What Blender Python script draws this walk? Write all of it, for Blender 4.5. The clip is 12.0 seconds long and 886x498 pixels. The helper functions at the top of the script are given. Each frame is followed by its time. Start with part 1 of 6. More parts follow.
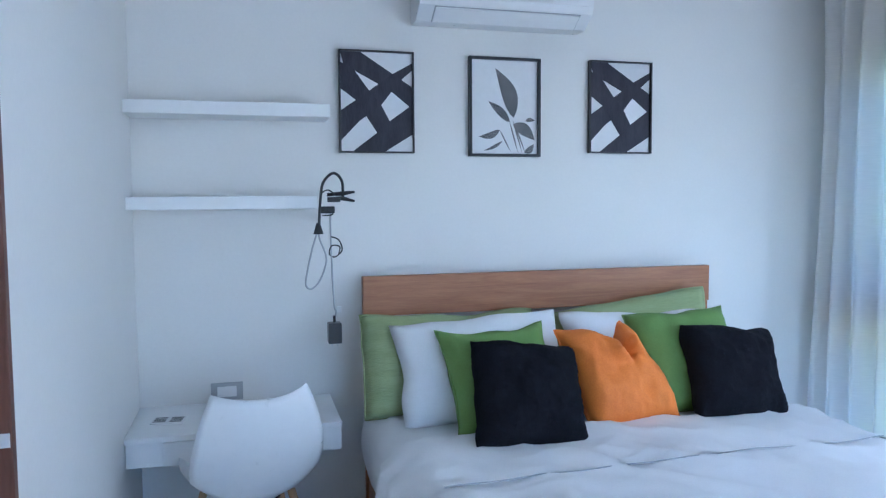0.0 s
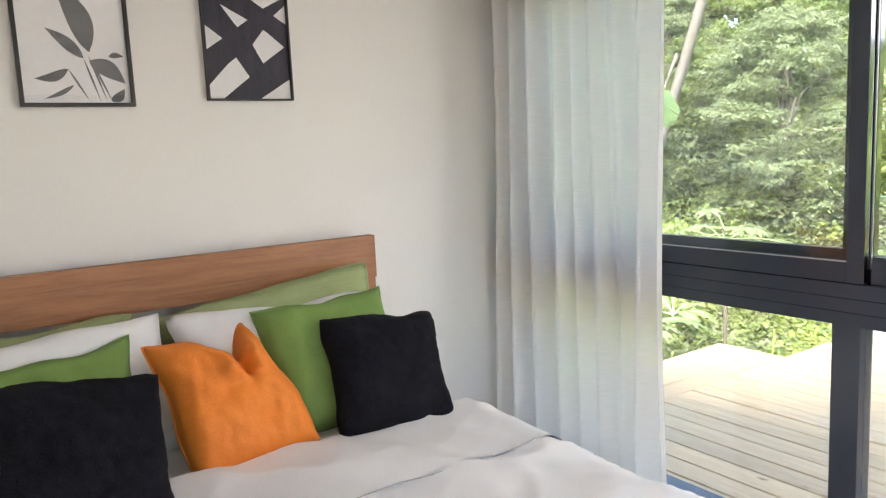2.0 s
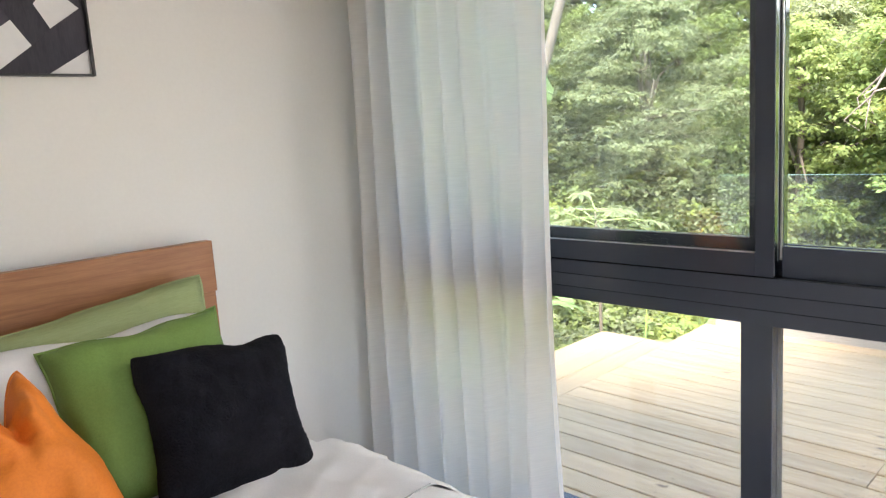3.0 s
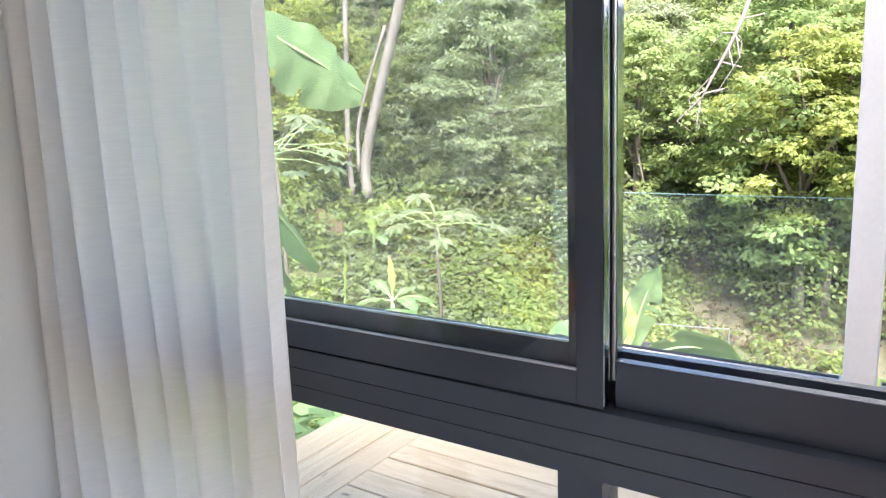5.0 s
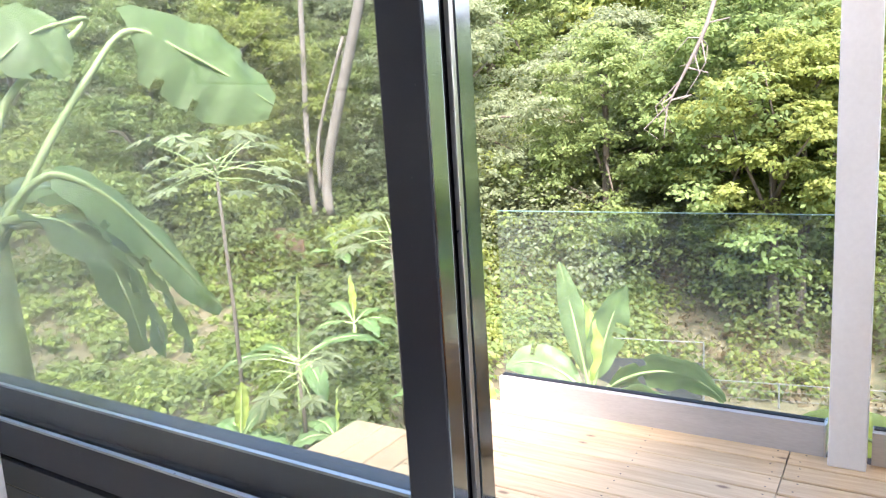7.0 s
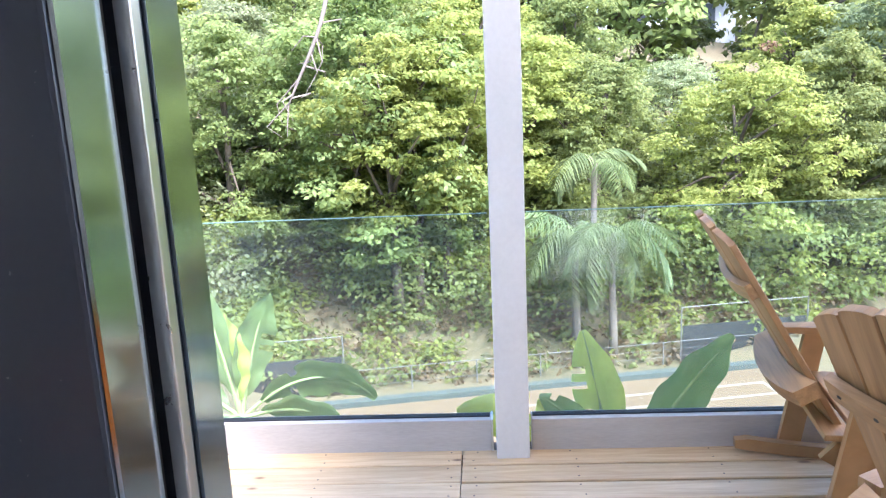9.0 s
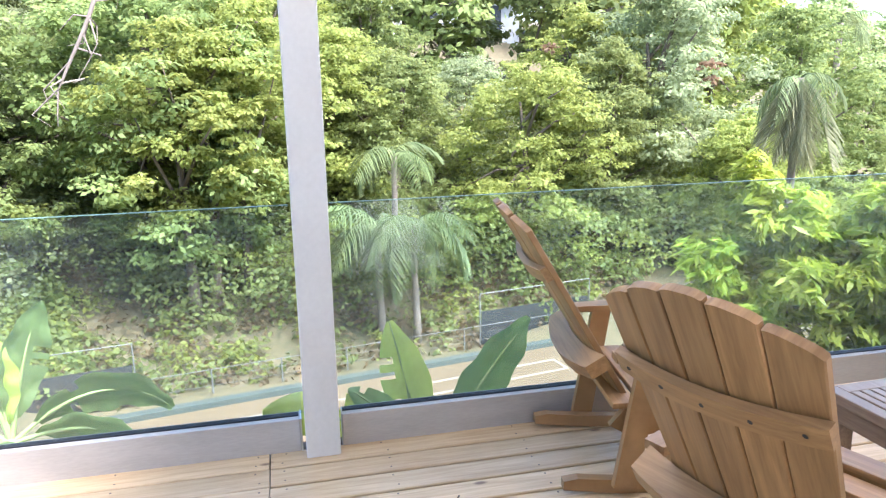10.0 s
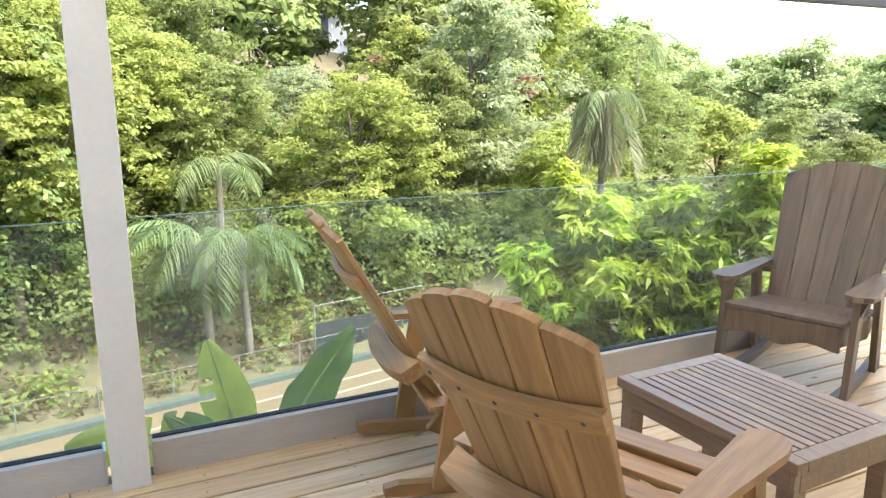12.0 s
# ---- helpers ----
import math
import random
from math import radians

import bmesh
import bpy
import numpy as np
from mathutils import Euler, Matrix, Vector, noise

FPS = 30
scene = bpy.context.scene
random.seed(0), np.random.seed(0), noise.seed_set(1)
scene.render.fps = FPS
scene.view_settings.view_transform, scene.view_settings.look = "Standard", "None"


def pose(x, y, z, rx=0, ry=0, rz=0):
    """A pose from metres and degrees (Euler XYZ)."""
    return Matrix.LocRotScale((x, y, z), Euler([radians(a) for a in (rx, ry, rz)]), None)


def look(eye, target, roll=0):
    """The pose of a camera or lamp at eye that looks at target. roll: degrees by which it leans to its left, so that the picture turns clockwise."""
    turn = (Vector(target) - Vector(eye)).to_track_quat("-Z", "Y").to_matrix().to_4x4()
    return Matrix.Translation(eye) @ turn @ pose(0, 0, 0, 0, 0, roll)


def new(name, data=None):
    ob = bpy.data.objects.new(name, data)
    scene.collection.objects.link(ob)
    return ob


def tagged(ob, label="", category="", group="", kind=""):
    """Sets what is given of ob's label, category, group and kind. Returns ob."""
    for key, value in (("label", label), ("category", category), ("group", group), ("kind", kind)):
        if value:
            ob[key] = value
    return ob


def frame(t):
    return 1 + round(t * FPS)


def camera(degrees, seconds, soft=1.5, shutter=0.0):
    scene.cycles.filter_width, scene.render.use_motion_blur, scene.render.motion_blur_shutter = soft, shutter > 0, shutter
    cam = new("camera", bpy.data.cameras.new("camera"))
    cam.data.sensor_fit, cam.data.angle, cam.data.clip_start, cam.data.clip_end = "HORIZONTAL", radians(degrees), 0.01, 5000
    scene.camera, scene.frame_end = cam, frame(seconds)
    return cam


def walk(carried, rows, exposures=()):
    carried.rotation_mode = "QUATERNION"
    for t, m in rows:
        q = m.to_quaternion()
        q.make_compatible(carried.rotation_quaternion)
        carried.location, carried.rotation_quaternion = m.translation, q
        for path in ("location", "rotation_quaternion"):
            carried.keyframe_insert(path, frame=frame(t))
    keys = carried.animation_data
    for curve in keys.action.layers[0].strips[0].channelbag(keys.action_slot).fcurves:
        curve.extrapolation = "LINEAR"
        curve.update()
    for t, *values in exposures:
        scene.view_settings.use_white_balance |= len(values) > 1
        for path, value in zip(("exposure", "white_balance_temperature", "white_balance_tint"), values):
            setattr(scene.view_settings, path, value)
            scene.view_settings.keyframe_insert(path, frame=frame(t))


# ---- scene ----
cam = camera(63.1, 12.0, soft=1.25)
PATH = [
    (0, (0.152, 0.155, 1.51), (0.673, 2.082, 1.377), -0.4),
    (0.5, (0.308, 0.286, 1.514), (1.009, 2.151, 1.336), -0.7),
    (1, (0.526, 0.408, 1.507), (1.366, 2.211, 1.295), -1.2),
    (1.5, (0.788, 0.521, 1.513), (1.743, 2.262, 1.276), -1.8),
    (2, (0.961, 0.664, 1.503), (2.074, 2.305, 1.24), -2.7),
    (2.5, (1.136, 0.844, 1.489), (2.369, 2.393, 1.201), -3.5),
    (3, (1.284, 0.995, 1.49), (2.653, 2.417, 1.173), -3.8),
    (3.5, (1.51, 1.071, 1.5), (2.982, 2.382, 1.159), -3.8),
    (3.7, (1.625, 1.111, 1.51), (3.135, 2.376, 1.165), -3.8),
    (5.3, (2.263, 1.325, 1.575), (3.885, 2.435, 1.206), -2.6),
    (5.5, (2.346, 1.329, 1.575), (3.971, 2.437, 1.213), -2.9),
    (6, (2.567, 1.344, 1.566), (4.191, 2.458, 1.216), -3.3),
    (6.5, (2.655, 1.361, 1.56), (4.277, 2.478, 1.214), -3.4),
    (6.7, (2.688, 1.369, 1.555), (4.317, 2.477, 1.212), -3.5),
    (8.3, (3.056, 1.645, 1.551), (4.937, 2.214, 1.179), -3.4),
    (8.5, (3.072, 1.651, 1.557), (4.986, 2.093, 1.178), -3.4),
    (9, (3.124, 1.664, 1.55), (5.08, 1.776, 1.149), -2.6),
    (9.5, (3.158, 1.677, 1.541), (5.106, 1.498, 1.121), -1.8),
    (10, (3.182, 1.669, 1.529), (5.087, 1.242, 1.094), -1.1),
    (10.5, (3.189, 1.643, 1.525), (5.045, 1.047, 1.08), -0.6),
    (11, (3.184, 1.634, 1.521), (5.001, 0.925, 1.077), -0.4),
    (11.5, (3.163, 1.612, 1.529), (4.951, 0.828, 1.095), -0.3),
    (12, (3.147, 1.586, 1.531), (4.908, 0.734, 1.117), -0.3),
]
EXPOSURES = [
    (0.0, 3.62, 4600, 10), (0.5, 3.66, 4950, 11), (1.0, 3.74, 5700, 12), (1.5, 3.72, 6600, 15), (2.5, 3.6, 6700, 16), (3.7, 3.55, 6750, 18),
    (5.3, 3.46, 6250, 21), (6.7, 3.28, 6450, 22), (8.3, 3.36, 5800, 21), (9.5, 3.28, 5750, 20), (10.5, 3.14, 6450, 16), (12.0, 3.08, 6800, 12),
]
walk(cam, [(t, look(eye, target, roll)) for t, eye, target, roll in PATH], EXPOSURES)

# ---- world and sun ----
SUN_ELEVATION, SUN_HEADING = 54, 235  # degrees; the sun stands behind the house, high
world = bpy.data.worlds.new("sky")
scene.world = world
world.use_nodes = True
wn = world.node_tree.nodes
sky = wn.new("ShaderNodeTexSky")
sky.sky_type, sky.sun_disc = "NISHITA", False
sky.sun_elevation, sky.sun_rotation = radians(SUN_ELEVATION), radians(SUN_HEADING)
sky.air_density, sky.dust_density, sky.ozone_density = 1.0, 0.5, 1.0
wn["Background"].inputs["Strength"].default_value = 0.088
world.node_tree.links.new(sky.outputs[0], wn["Background"].inputs["Color"])
sun = new("sun", bpy.data.lights.new("sun", "SUN"))
sun.data.energy, sun.data.angle, sun.data.color = 2.95, radians(40), (1.0, 0.96, 0.9)
az, el = radians(SUN_HEADING), radians(SUN_ELEVATION)
sun.matrix_basis = look((0, 0, 0), (-math.sin(az) * math.cos(el), -math.cos(az) * math.cos(el), -math.sin(el)))


def daylight(x, y, z, rx, rz, wide, high, watts):
    """The sky's light in a window's opening."""
    lamp = new("window_daylight", bpy.data.lights.new("window_daylight", "AREA"))
    lamp.data.shape, lamp.data.size, lamp.data.size_y, lamp.data.energy = "RECTANGLE", wide, high, watts
    lamp.data.color = (1.0, 0.99, 0.97)
    lamp.matrix_basis = pose(x, y, z, rx, 0, rz)


daylight(3.47, 0.64, 1.15, 90, 90, 0.9, 2.1, 5)      # the window's end behind the bunched curtain
daylight(1.6, -1.74, 1.25, 90, 180, 1.9, 1.9, 10)     # the window behind the start of the walk


# ---- materials ----
def nodes_of(name):
    m = bpy.data.materials.new(name)
    m.use_nodes = True
    n, l = m.node_tree.nodes, m.node_tree.links
    return m, n, l, n["Principled BSDF"]


def surface(name, low, high, rough=0.6, scale=3.0, stretch=(1, 1, 1), fine=14.0, bump=0.15, metal=0.0, spec=0.5, rand=0.0, grain=0.5, distort=0.4, island=0.0):
    """A plain opaque surface: colour between low and high by a coarse and a fine noise, with relief and small changes of gloss."""
    m, n, l, p = nodes_of(name)
    tc, mp, info = n.new("ShaderNodeTexCoord"), n.new("ShaderNodeMapping"), n.new("ShaderNodeObjectInfo")
    mp.inputs["Scale"].default_value = stretch
    shift = n.new("ShaderNodeVectorMath")
    shift.operation = "MULTIPLY_ADD"
    l.new(info.outputs["Random"], shift.inputs[0])
    shift.inputs[1].default_value = (17, 31, 23)
    l.new(tc.outputs["Object"], shift.inputs[2])
    l.new(shift.outputs[0], mp.inputs["Vector"])
    big, small = n.new("ShaderNodeTexNoise"), n.new("ShaderNodeTexNoise")
    for t, s, d in ((big, scale, 5), (small, scale * fine, 4)):
        t.inputs["Scale"].default_value, t.inputs["Detail"].default_value = s, d
        t.inputs["Distortion"].default_value = distort
        l.new(mp.outputs[0], t.inputs["Vector"])
    mixed = n.new("ShaderNodeMix")
    mixed.inputs[0].default_value = grain
    l.new(big.outputs["Fac"], mixed.inputs[2])
    l.new(small.outputs["Fac"], mixed.inputs[3])
    stretchy = n.new("ShaderNodeMapRange")
    stretchy.inputs[1].default_value, stretchy.inputs[2].default_value = 0.3, 0.7
    l.new(mixed.outputs[0], stretchy.inputs[0])
    col = n.new("ShaderNodeMix")
    col.data_type = "RGBA"
    col.inputs[6].default_value, col.inputs[7].default_value = (*low, 1), (*high, 1)
    l.new(stretchy.outputs[0], col.inputs[0])
    out = col.outputs[2]
    if rand or island:
        hsv, rng = n.new("ShaderNodeHueSaturation"), n.new("ShaderNodeMapRange")
        amount = rand or island
        rng.inputs[3].default_value, rng.inputs[4].default_value = 1 - amount, 1 + amount
        if island:
            geo = n.new("ShaderNodeNewGeometry")
            l.new(geo.outputs["Random Per Island"], rng.inputs[0])
        else:
            l.new(info.outputs["Random"], rng.inputs[0])
        l.new(rng.outputs[0], hsv.inputs["Value"])
        l.new(out, hsv.inputs["Color"])
        out = hsv.outputs[0]
    l.new(out, p.inputs["Base Color"])
    gloss = n.new("ShaderNodeMapRange")
    gloss.inputs[3].default_value, gloss.inputs[4].default_value = max(0.02, rough - 0.08), min(1, rough + 0.1)
    l.new(small.outputs["Fac"], gloss.inputs[0])
    l.new(gloss.outputs[0], p.inputs["Roughness"])
    p.inputs["Metallic"].default_value, p.inputs["Specular IOR Level"].default_value = metal, spec
    if bump:
        b = n.new("ShaderNodeBump")
        b.inputs["Strength"].default_value, b.inputs["Distance"].default_value = bump, 0.01
        l.new(mixed.outputs[0], b.inputs["Height"])
        l.new(b.outputs[0], p.inputs["Normal"])
    return m


def add_knots(m, scale, stretch, dark):
    """Small dark knots and checks scattered through a timber."""
    n, l = m.node_tree.nodes, m.node_tree.links
    p = n["Principled BSDF"]
    source = p.inputs["Base Color"].links[0].from_socket
    tc, mp, vo, info, shift = n.new("ShaderNodeTexCoord"), n.new("ShaderNodeMapping"), n.new("ShaderNodeTexVoronoi"), n.new("ShaderNodeObjectInfo"), n.new("ShaderNodeVectorMath")
    shift.operation = "MULTIPLY_ADD"
    l.new(info.outputs["Random"], shift.inputs[0])
    shift.inputs[1].default_value = (5, 41, 3)
    l.new(tc.outputs["Object"], shift.inputs[2])
    mp.inputs["Scale"].default_value = stretch
    l.new(shift.outputs[0], mp.inputs[0])
    vo.inputs["Scale"].default_value = scale
    l.new(mp.outputs[0], vo.inputs["Vector"])
    rng, mx = n.new("ShaderNodeMapRange"), n.new("ShaderNodeMix")
    rng.inputs[1].default_value, rng.inputs[2].default_value, rng.inputs[3].default_value, rng.inputs[4].default_value = 0.06, 0.13, 0.85, 0.0
    l.new(vo.outputs["Distance"], rng.inputs[0])
    mx.data_type = "RGBA"
    l.new(rng.outputs[0], mx.inputs[0])
    l.new(source, mx.inputs[6])
    mx.inputs[7].default_value = (*dark, 1)
    l.new(mx.outputs[2], p.inputs["Base Color"])


def foliage(name, dark, light, rough=0.55, shine=0.2, lets=0.54, spread=0.16, ribs=0):
    """Leaves: colour by leaf and by plant, partly let through."""
    m, n, l, p = nodes_of(name)
    geo, info, hsv, add = n.new("ShaderNodeNewGeometry"), n.new("ShaderNodeObjectInfo"), n.new("ShaderNodeHueSaturation"), n.new("ShaderNodeMapRange")
    col = n.new("ShaderNodeMix")
    col.data_type = "RGBA"
    col.inputs[6].default_value, col.inputs[7].default_value = (*dark, 1), (*light, 1)
    l.new(geo.outputs["Random Per Island"], col.inputs[0])
    add.inputs[3].default_value, add.inputs[4].default_value = 1 - spread, 1 + spread
    l.new(info.outputs["Random"], add.inputs[0])
    l.new(add.outputs[0], hsv.inputs["Value"])
    hue = n.new("ShaderNodeMapRange")
    hue.inputs[3].default_value, hue.inputs[4].default_value = 0.492, 0.512
    l.new(info.outputs["Random"], hue.inputs[0])
    l.new(hue.outputs[0], hsv.inputs["Hue"])
    l.new(col.outputs[2], hsv.inputs["Color"])
    l.new(hsv.outputs[0], p.inputs["Base Color"])
    p.inputs["Roughness"].default_value, p.inputs["Specular IOR Level"].default_value = rough, shine
    if ribs:
        tc, no, bp = n.new("ShaderNodeTexCoord"), n.new("ShaderNodeTexNoise"), n.new("ShaderNodeBump")
        no.inputs["Scale"].default_value, no.inputs["Detail"].default_value, no.inputs["Distortion"].default_value = ribs, 3, 1.0
        l.new(tc.outputs["Object"], no.inputs["Vector"])
        bp.inputs["Strength"].default_value, bp.inputs["Distance"].default_value = 0.6, 0.01
        l.new(no.outputs["Fac"], bp.inputs["Height"])
        l.new(bp.outputs[0], p.inputs["Normal"])
        shade, tone = n.new("ShaderNodeMapRange"), n.new("ShaderNodeHueSaturation")
        shade.inputs[1].default_value, shade.inputs[2].default_value, shade.inputs[3].default_value, shade.inputs[4].default_value = 0.3, 0.7, 0.78, 1.2
        l.new(no.outputs["Fac"], shade.inputs[0])
        l.new(shade.outputs[0], tone.inputs["Value"])
        l.new(hsv.outputs[0], tone.inputs["Color"])
        l.new(tone.outputs[0], p.inputs["Base Color"])
    tr, mx = n.new("ShaderNodeBsdfTranslucent"), n.new("ShaderNodeMixShader")
    bright = n.new("ShaderNodeHueSaturation")
    bright.inputs["Value"].default_value, bright.inputs["Hue"].default_value = 1.5, 0.485
    l.new(hsv.outputs[0], bright.inputs["Color"])
    l.new(bright.outputs[0], tr.inputs["Color"])
    mx.inputs[0].default_value = lets
    l.new(p.outputs[0], mx.inputs[1])
    l.new(tr.outputs[0], mx.inputs[2])
    l.new(mx.outputs[0], n["Material Output"].inputs[0])
    return m


def clear_glass(name, tint=(0.93, 0.97, 0.96), gloss=1.0, haze_film=0.0):
    """Thin clear pane: lets light straight through, with a mirror's share that grows towards grazing."""
    m, n, l, p = nodes_of(name)
    n.remove(p)
    tr, gl, mx, lw = n.new("ShaderNodeBsdfTransparent"), n.new("ShaderNodeBsdfGlossy"), n.new("ShaderNodeMixShader"), n.new("ShaderNodeLayerWeight")
    tr.inputs[0].default_value = (*tint, 1)
    gl.inputs["Roughness"].default_value = 0.01
    gl.inputs["Color"].default_value = (gloss, gloss, gloss, 1)
    lw.inputs["Blend"].default_value = 0.5
    steep, share = n.new("ShaderNodeMath"), n.new("ShaderNodeMath")
    steep.operation, share.operation = "POWER", "MULTIPLY_ADD"
    l.new(lw.outputs["Facing"], steep.inputs[0])
    steep.inputs[1].default_value = 4.0
    l.new(steep.outputs[0], share.inputs[0])
    share.inputs[1].default_value, share.inputs[2].default_value = 0.8, 0.035
    l.new(share.outputs[0], mx.inputs[0])
    l.new(gl.outputs[0], mx.inputs[2])
    if haze_film:
        # pale scattering smears: some dust, and the reflected haze of bright surroundings painted in
        df, tl, md, mf, no, rg = n.new("ShaderNodeBsdfDiffuse"), n.new("ShaderNodeBsdfTranslucent"), n.new("ShaderNodeMixShader"), n.new("ShaderNodeMixShader"), n.new("ShaderNodeTexNoise"), n.new("ShaderNodeMapRange")
        no.inputs["Scale"].default_value, no.inputs["Detail"].default_value = 1.6, 4
        rg.inputs[1].default_value, rg.inputs[2].default_value, rg.inputs[3].default_value, rg.inputs[4].default_value = 0.35, 0.7, haze_film * 0.4, haze_film * 1.7
        l.new(no.outputs["Fac"], rg.inputs[0])
        l.new(df.outputs[0], md.inputs[1])
        l.new(tl.outputs[0], md.inputs[2])
        l.new(rg.outputs[0], mf.inputs[0])
        l.new(tr.outputs[0], mf.inputs[1])
        l.new(md.outputs[0], mf.inputs[2])
        l.new(mf.outputs[0], mx.inputs[1])
    else:
        l.new(tr.outputs[0], mx.inputs[1])
    l.new(mx.outputs[0], n["Material Output"].inputs[0])
    return m


def sheer(name, colour, open_share=0.2):
    """Thin woven cloth: scatters light both ways and is a little open; faint slub threads across it."""
    m, n, l, p = nodes_of(name)
    tc, mp, tx = n.new("ShaderNodeTexCoord"), n.new("ShaderNodeMapping"), n.new("ShaderNodeTexNoise")
    mp.inputs["Scale"].default_value = (14, 14, 260)
    tx.inputs["Scale"].default_value, tx.inputs["Detail"].default_value = 1.0, 4
    l.new(tc.outputs["Object"], mp.inputs[0])
    l.new(mp.outputs[0], tx.inputs["Vector"])
    col = n.new("ShaderNodeMix")
    col.data_type = "RGBA"
    col.inputs[6].default_value = (*[c * 0.95 for c in colour], 1)
    col.inputs[7].default_value = (*colour, 1)
    l.new(tx.outputs["Fac"], col.inputs[0])
    df, tl, tp = n.new("ShaderNodeBsdfDiffuse"), n.new("ShaderNodeBsdfTranslucent"), n.new("ShaderNodeBsdfTransparent")
    m1, m2 = n.new("ShaderNodeMixShader"), n.new("ShaderNodeMixShader")
    l.new(col.outputs[2], df.inputs[0])
    l.new(col.outputs[2], tl.inputs[0])
    m1.inputs[0].default_value = 0.52
    l.new(df.outputs[0], m1.inputs[1])
    l.new(tl.outputs[0], m1.inputs[2])
    rng = n.new("ShaderNodeMapRange")
    rng.inputs[3].default_value, rng.inputs[4].default_value = open_share * 1.6, open_share * 0.4
    l.new(tx.outputs["Fac"], rng.inputs[0])
    l.new(rng.outputs[0], m2.inputs[0])
    l.new(m1.outputs[0], m2.inputs[1])
    l.new(tp.outputs[0], m2.inputs[2])
    l.new(m2.outputs[0], n["Material Output"].inputs[0])
    return m


WALL_PAINT = surface("wall_paint", (0.76, 0.745, 0.71), (0.8, 0.785, 0.75), 0.7, 1.2, bump=0.03, fine=60)
CEILING_PAINT = surface("ceiling_paint", (0.78, 0.77, 0.75), (0.82, 0.81, 0.79), 0.8, 1.2, bump=0.03)
WHITE_LACQUER = surface("white_lacquer", (0.8, 0.8, 0.79), (0.84, 0.84, 0.83), 0.35, 2, bump=0.02)
WHITE_PLASTIC = surface("white_plastic", (0.78, 0.78, 0.77), (0.82, 0.82, 0.81), 0.3, 2, bump=0.01)
GREY_PLASTIC = surface("grey_plastic", (0.4, 0.41, 0.42), (0.46, 0.47, 0.48), 0.4, 5, bump=0.02)
BLACK_PLASTIC = surface("black_plastic", (0.012, 0.012, 0.013), (0.025, 0.025, 0.027), 0.4, 9, bump=0.03)
FLOOR_TILE = surface("floor_tile", (0.34, 0.3, 0.27), (0.42, 0.38, 0.34), 0.3, 1.5, bump=0.03)
HEADBOARD_WOOD = surface("headboard_wood", (0.23, 0.084, 0.028), (0.42, 0.178, 0.066), 0.42, 2.2, (1, 9, 16), 6, 0.08, grain=0.35, distort=1.2)
DOOR_WOOD = surface("door_wood", (0.1, 0.04, 0.025), (0.17, 0.075, 0.045), 0.5, 2, (10, 10, 1), 6, 0.08)
CHAIR_WOOD = surface("chair_wood", (0.22, 0.115, 0.043), (0.44, 0.255, 0.112), 0.4, 2.6, (15, 1.0, 1.0), 4, 0.1, grain=0.35, distort=0.5, rand=0.16)
CHAIR_WOOD_ACROSS = surface("chair_wood_across", (0.22, 0.115, 0.043), (0.44, 0.255, 0.112), 0.4, 2.6, (1.0, 15, 15), 4, 0.1, grain=0.35, distort=0.5, rand=0.16)
DARK_CHAIR_WOOD = surface("dark_chair_wood", (0.09, 0.06, 0.04), (0.185, 0.128, 0.085), 0.5, 2.6, (15, 1.0, 1.0), 4, 0.1, grain=0.35, distort=0.5, rand=0.12)
TABLE_WOOD = surface("table_wood", (0.19, 0.124, 0.082), (0.33, 0.24, 0.168), 0.33, 3.0, (1.0, 14, 14), 4, 0.1, grain=0.4, distort=0.8, rand=0.12)
DECK_WOOD = surface("deck_wood", (0.5, 0.32, 0.16), (0.74, 0.55, 0.32), 0.38, 2.4, (13, 0.9, 13), 5, 0.1, grain=0.3, distort=1.0, rand=0.13)
DECK_TRIM = surface("deck_trim_wood", (0.5, 0.32, 0.16), (0.74, 0.55, 0.32), 0.38, 2.4, (0.9, 13, 13), 5, 0.1, grain=0.3, distort=1.0, rand=0.13)
add_knots(DECK_WOOD, 5.5, (1.6, 0.7, 1.0), (0.16, 0.075, 0.03))
add_knots(DECK_TRIM, 4.5, (0.7, 1.6, 1.0), (0.16, 0.075, 0.03))
# near-black timber: the shade below the deck gaps is in the colour
SHADOW_TIMBER = surface("shaded_joist", (0.06, 0.04, 0.025), (0.1, 0.07, 0.04), 0.8, 4)
DARK_METAL = surface("dark_coated_metal", (0.046, 0.054, 0.073), (0.05, 0.058, 0.077), 0.22, 1.5, bump=0, spec=0.5, fine=200)
GASKET = surface("rubber_gasket", (0.008, 0.008, 0.008), (0.014, 0.014, 0.014), 0.6, 9)
POLISHED_DARK = surface("polished_dark_metal", (0.46, 0.55, 0.6), (0.5, 0.59, 0.64), 0.12, 1.0, bump=0, metal=1.0)
BARE_METAL = surface("bare_aluminium", (0.6, 0.61, 0.62), (0.7, 0.71, 0.72), 0.3, 9, metal=1.0, bump=0.02)
CURB_PAINT = surface("curb_paint", (0.41, 0.38, 0.345), (0.51, 0.475, 0.435), 0.45, 2.5, (1, 1, 6), 10, 0.06)
POST_PAINT = surface("post_paint", (0.66, 0.64, 0.61), (0.74, 0.72, 0.69), 0.5, 3, bump=0.05)
# translucence is made up here: it lets sun through to fill the deck
ROOF_LIGHT_SHEET = sheer("roof_light_sheet", (0.93, 0.92, 0.9), 0.0)
# last value: dust streaks plus reflection haze put into the glass
WINDOW_GLASS = clear_glass("window_glass", (0.93, 0.955, 0.945), 1.0, 0.026)
RAIL_GLASS = clear_glass("rail_glass", (0.88, 0.94, 0.93), 0.9, 0.03)
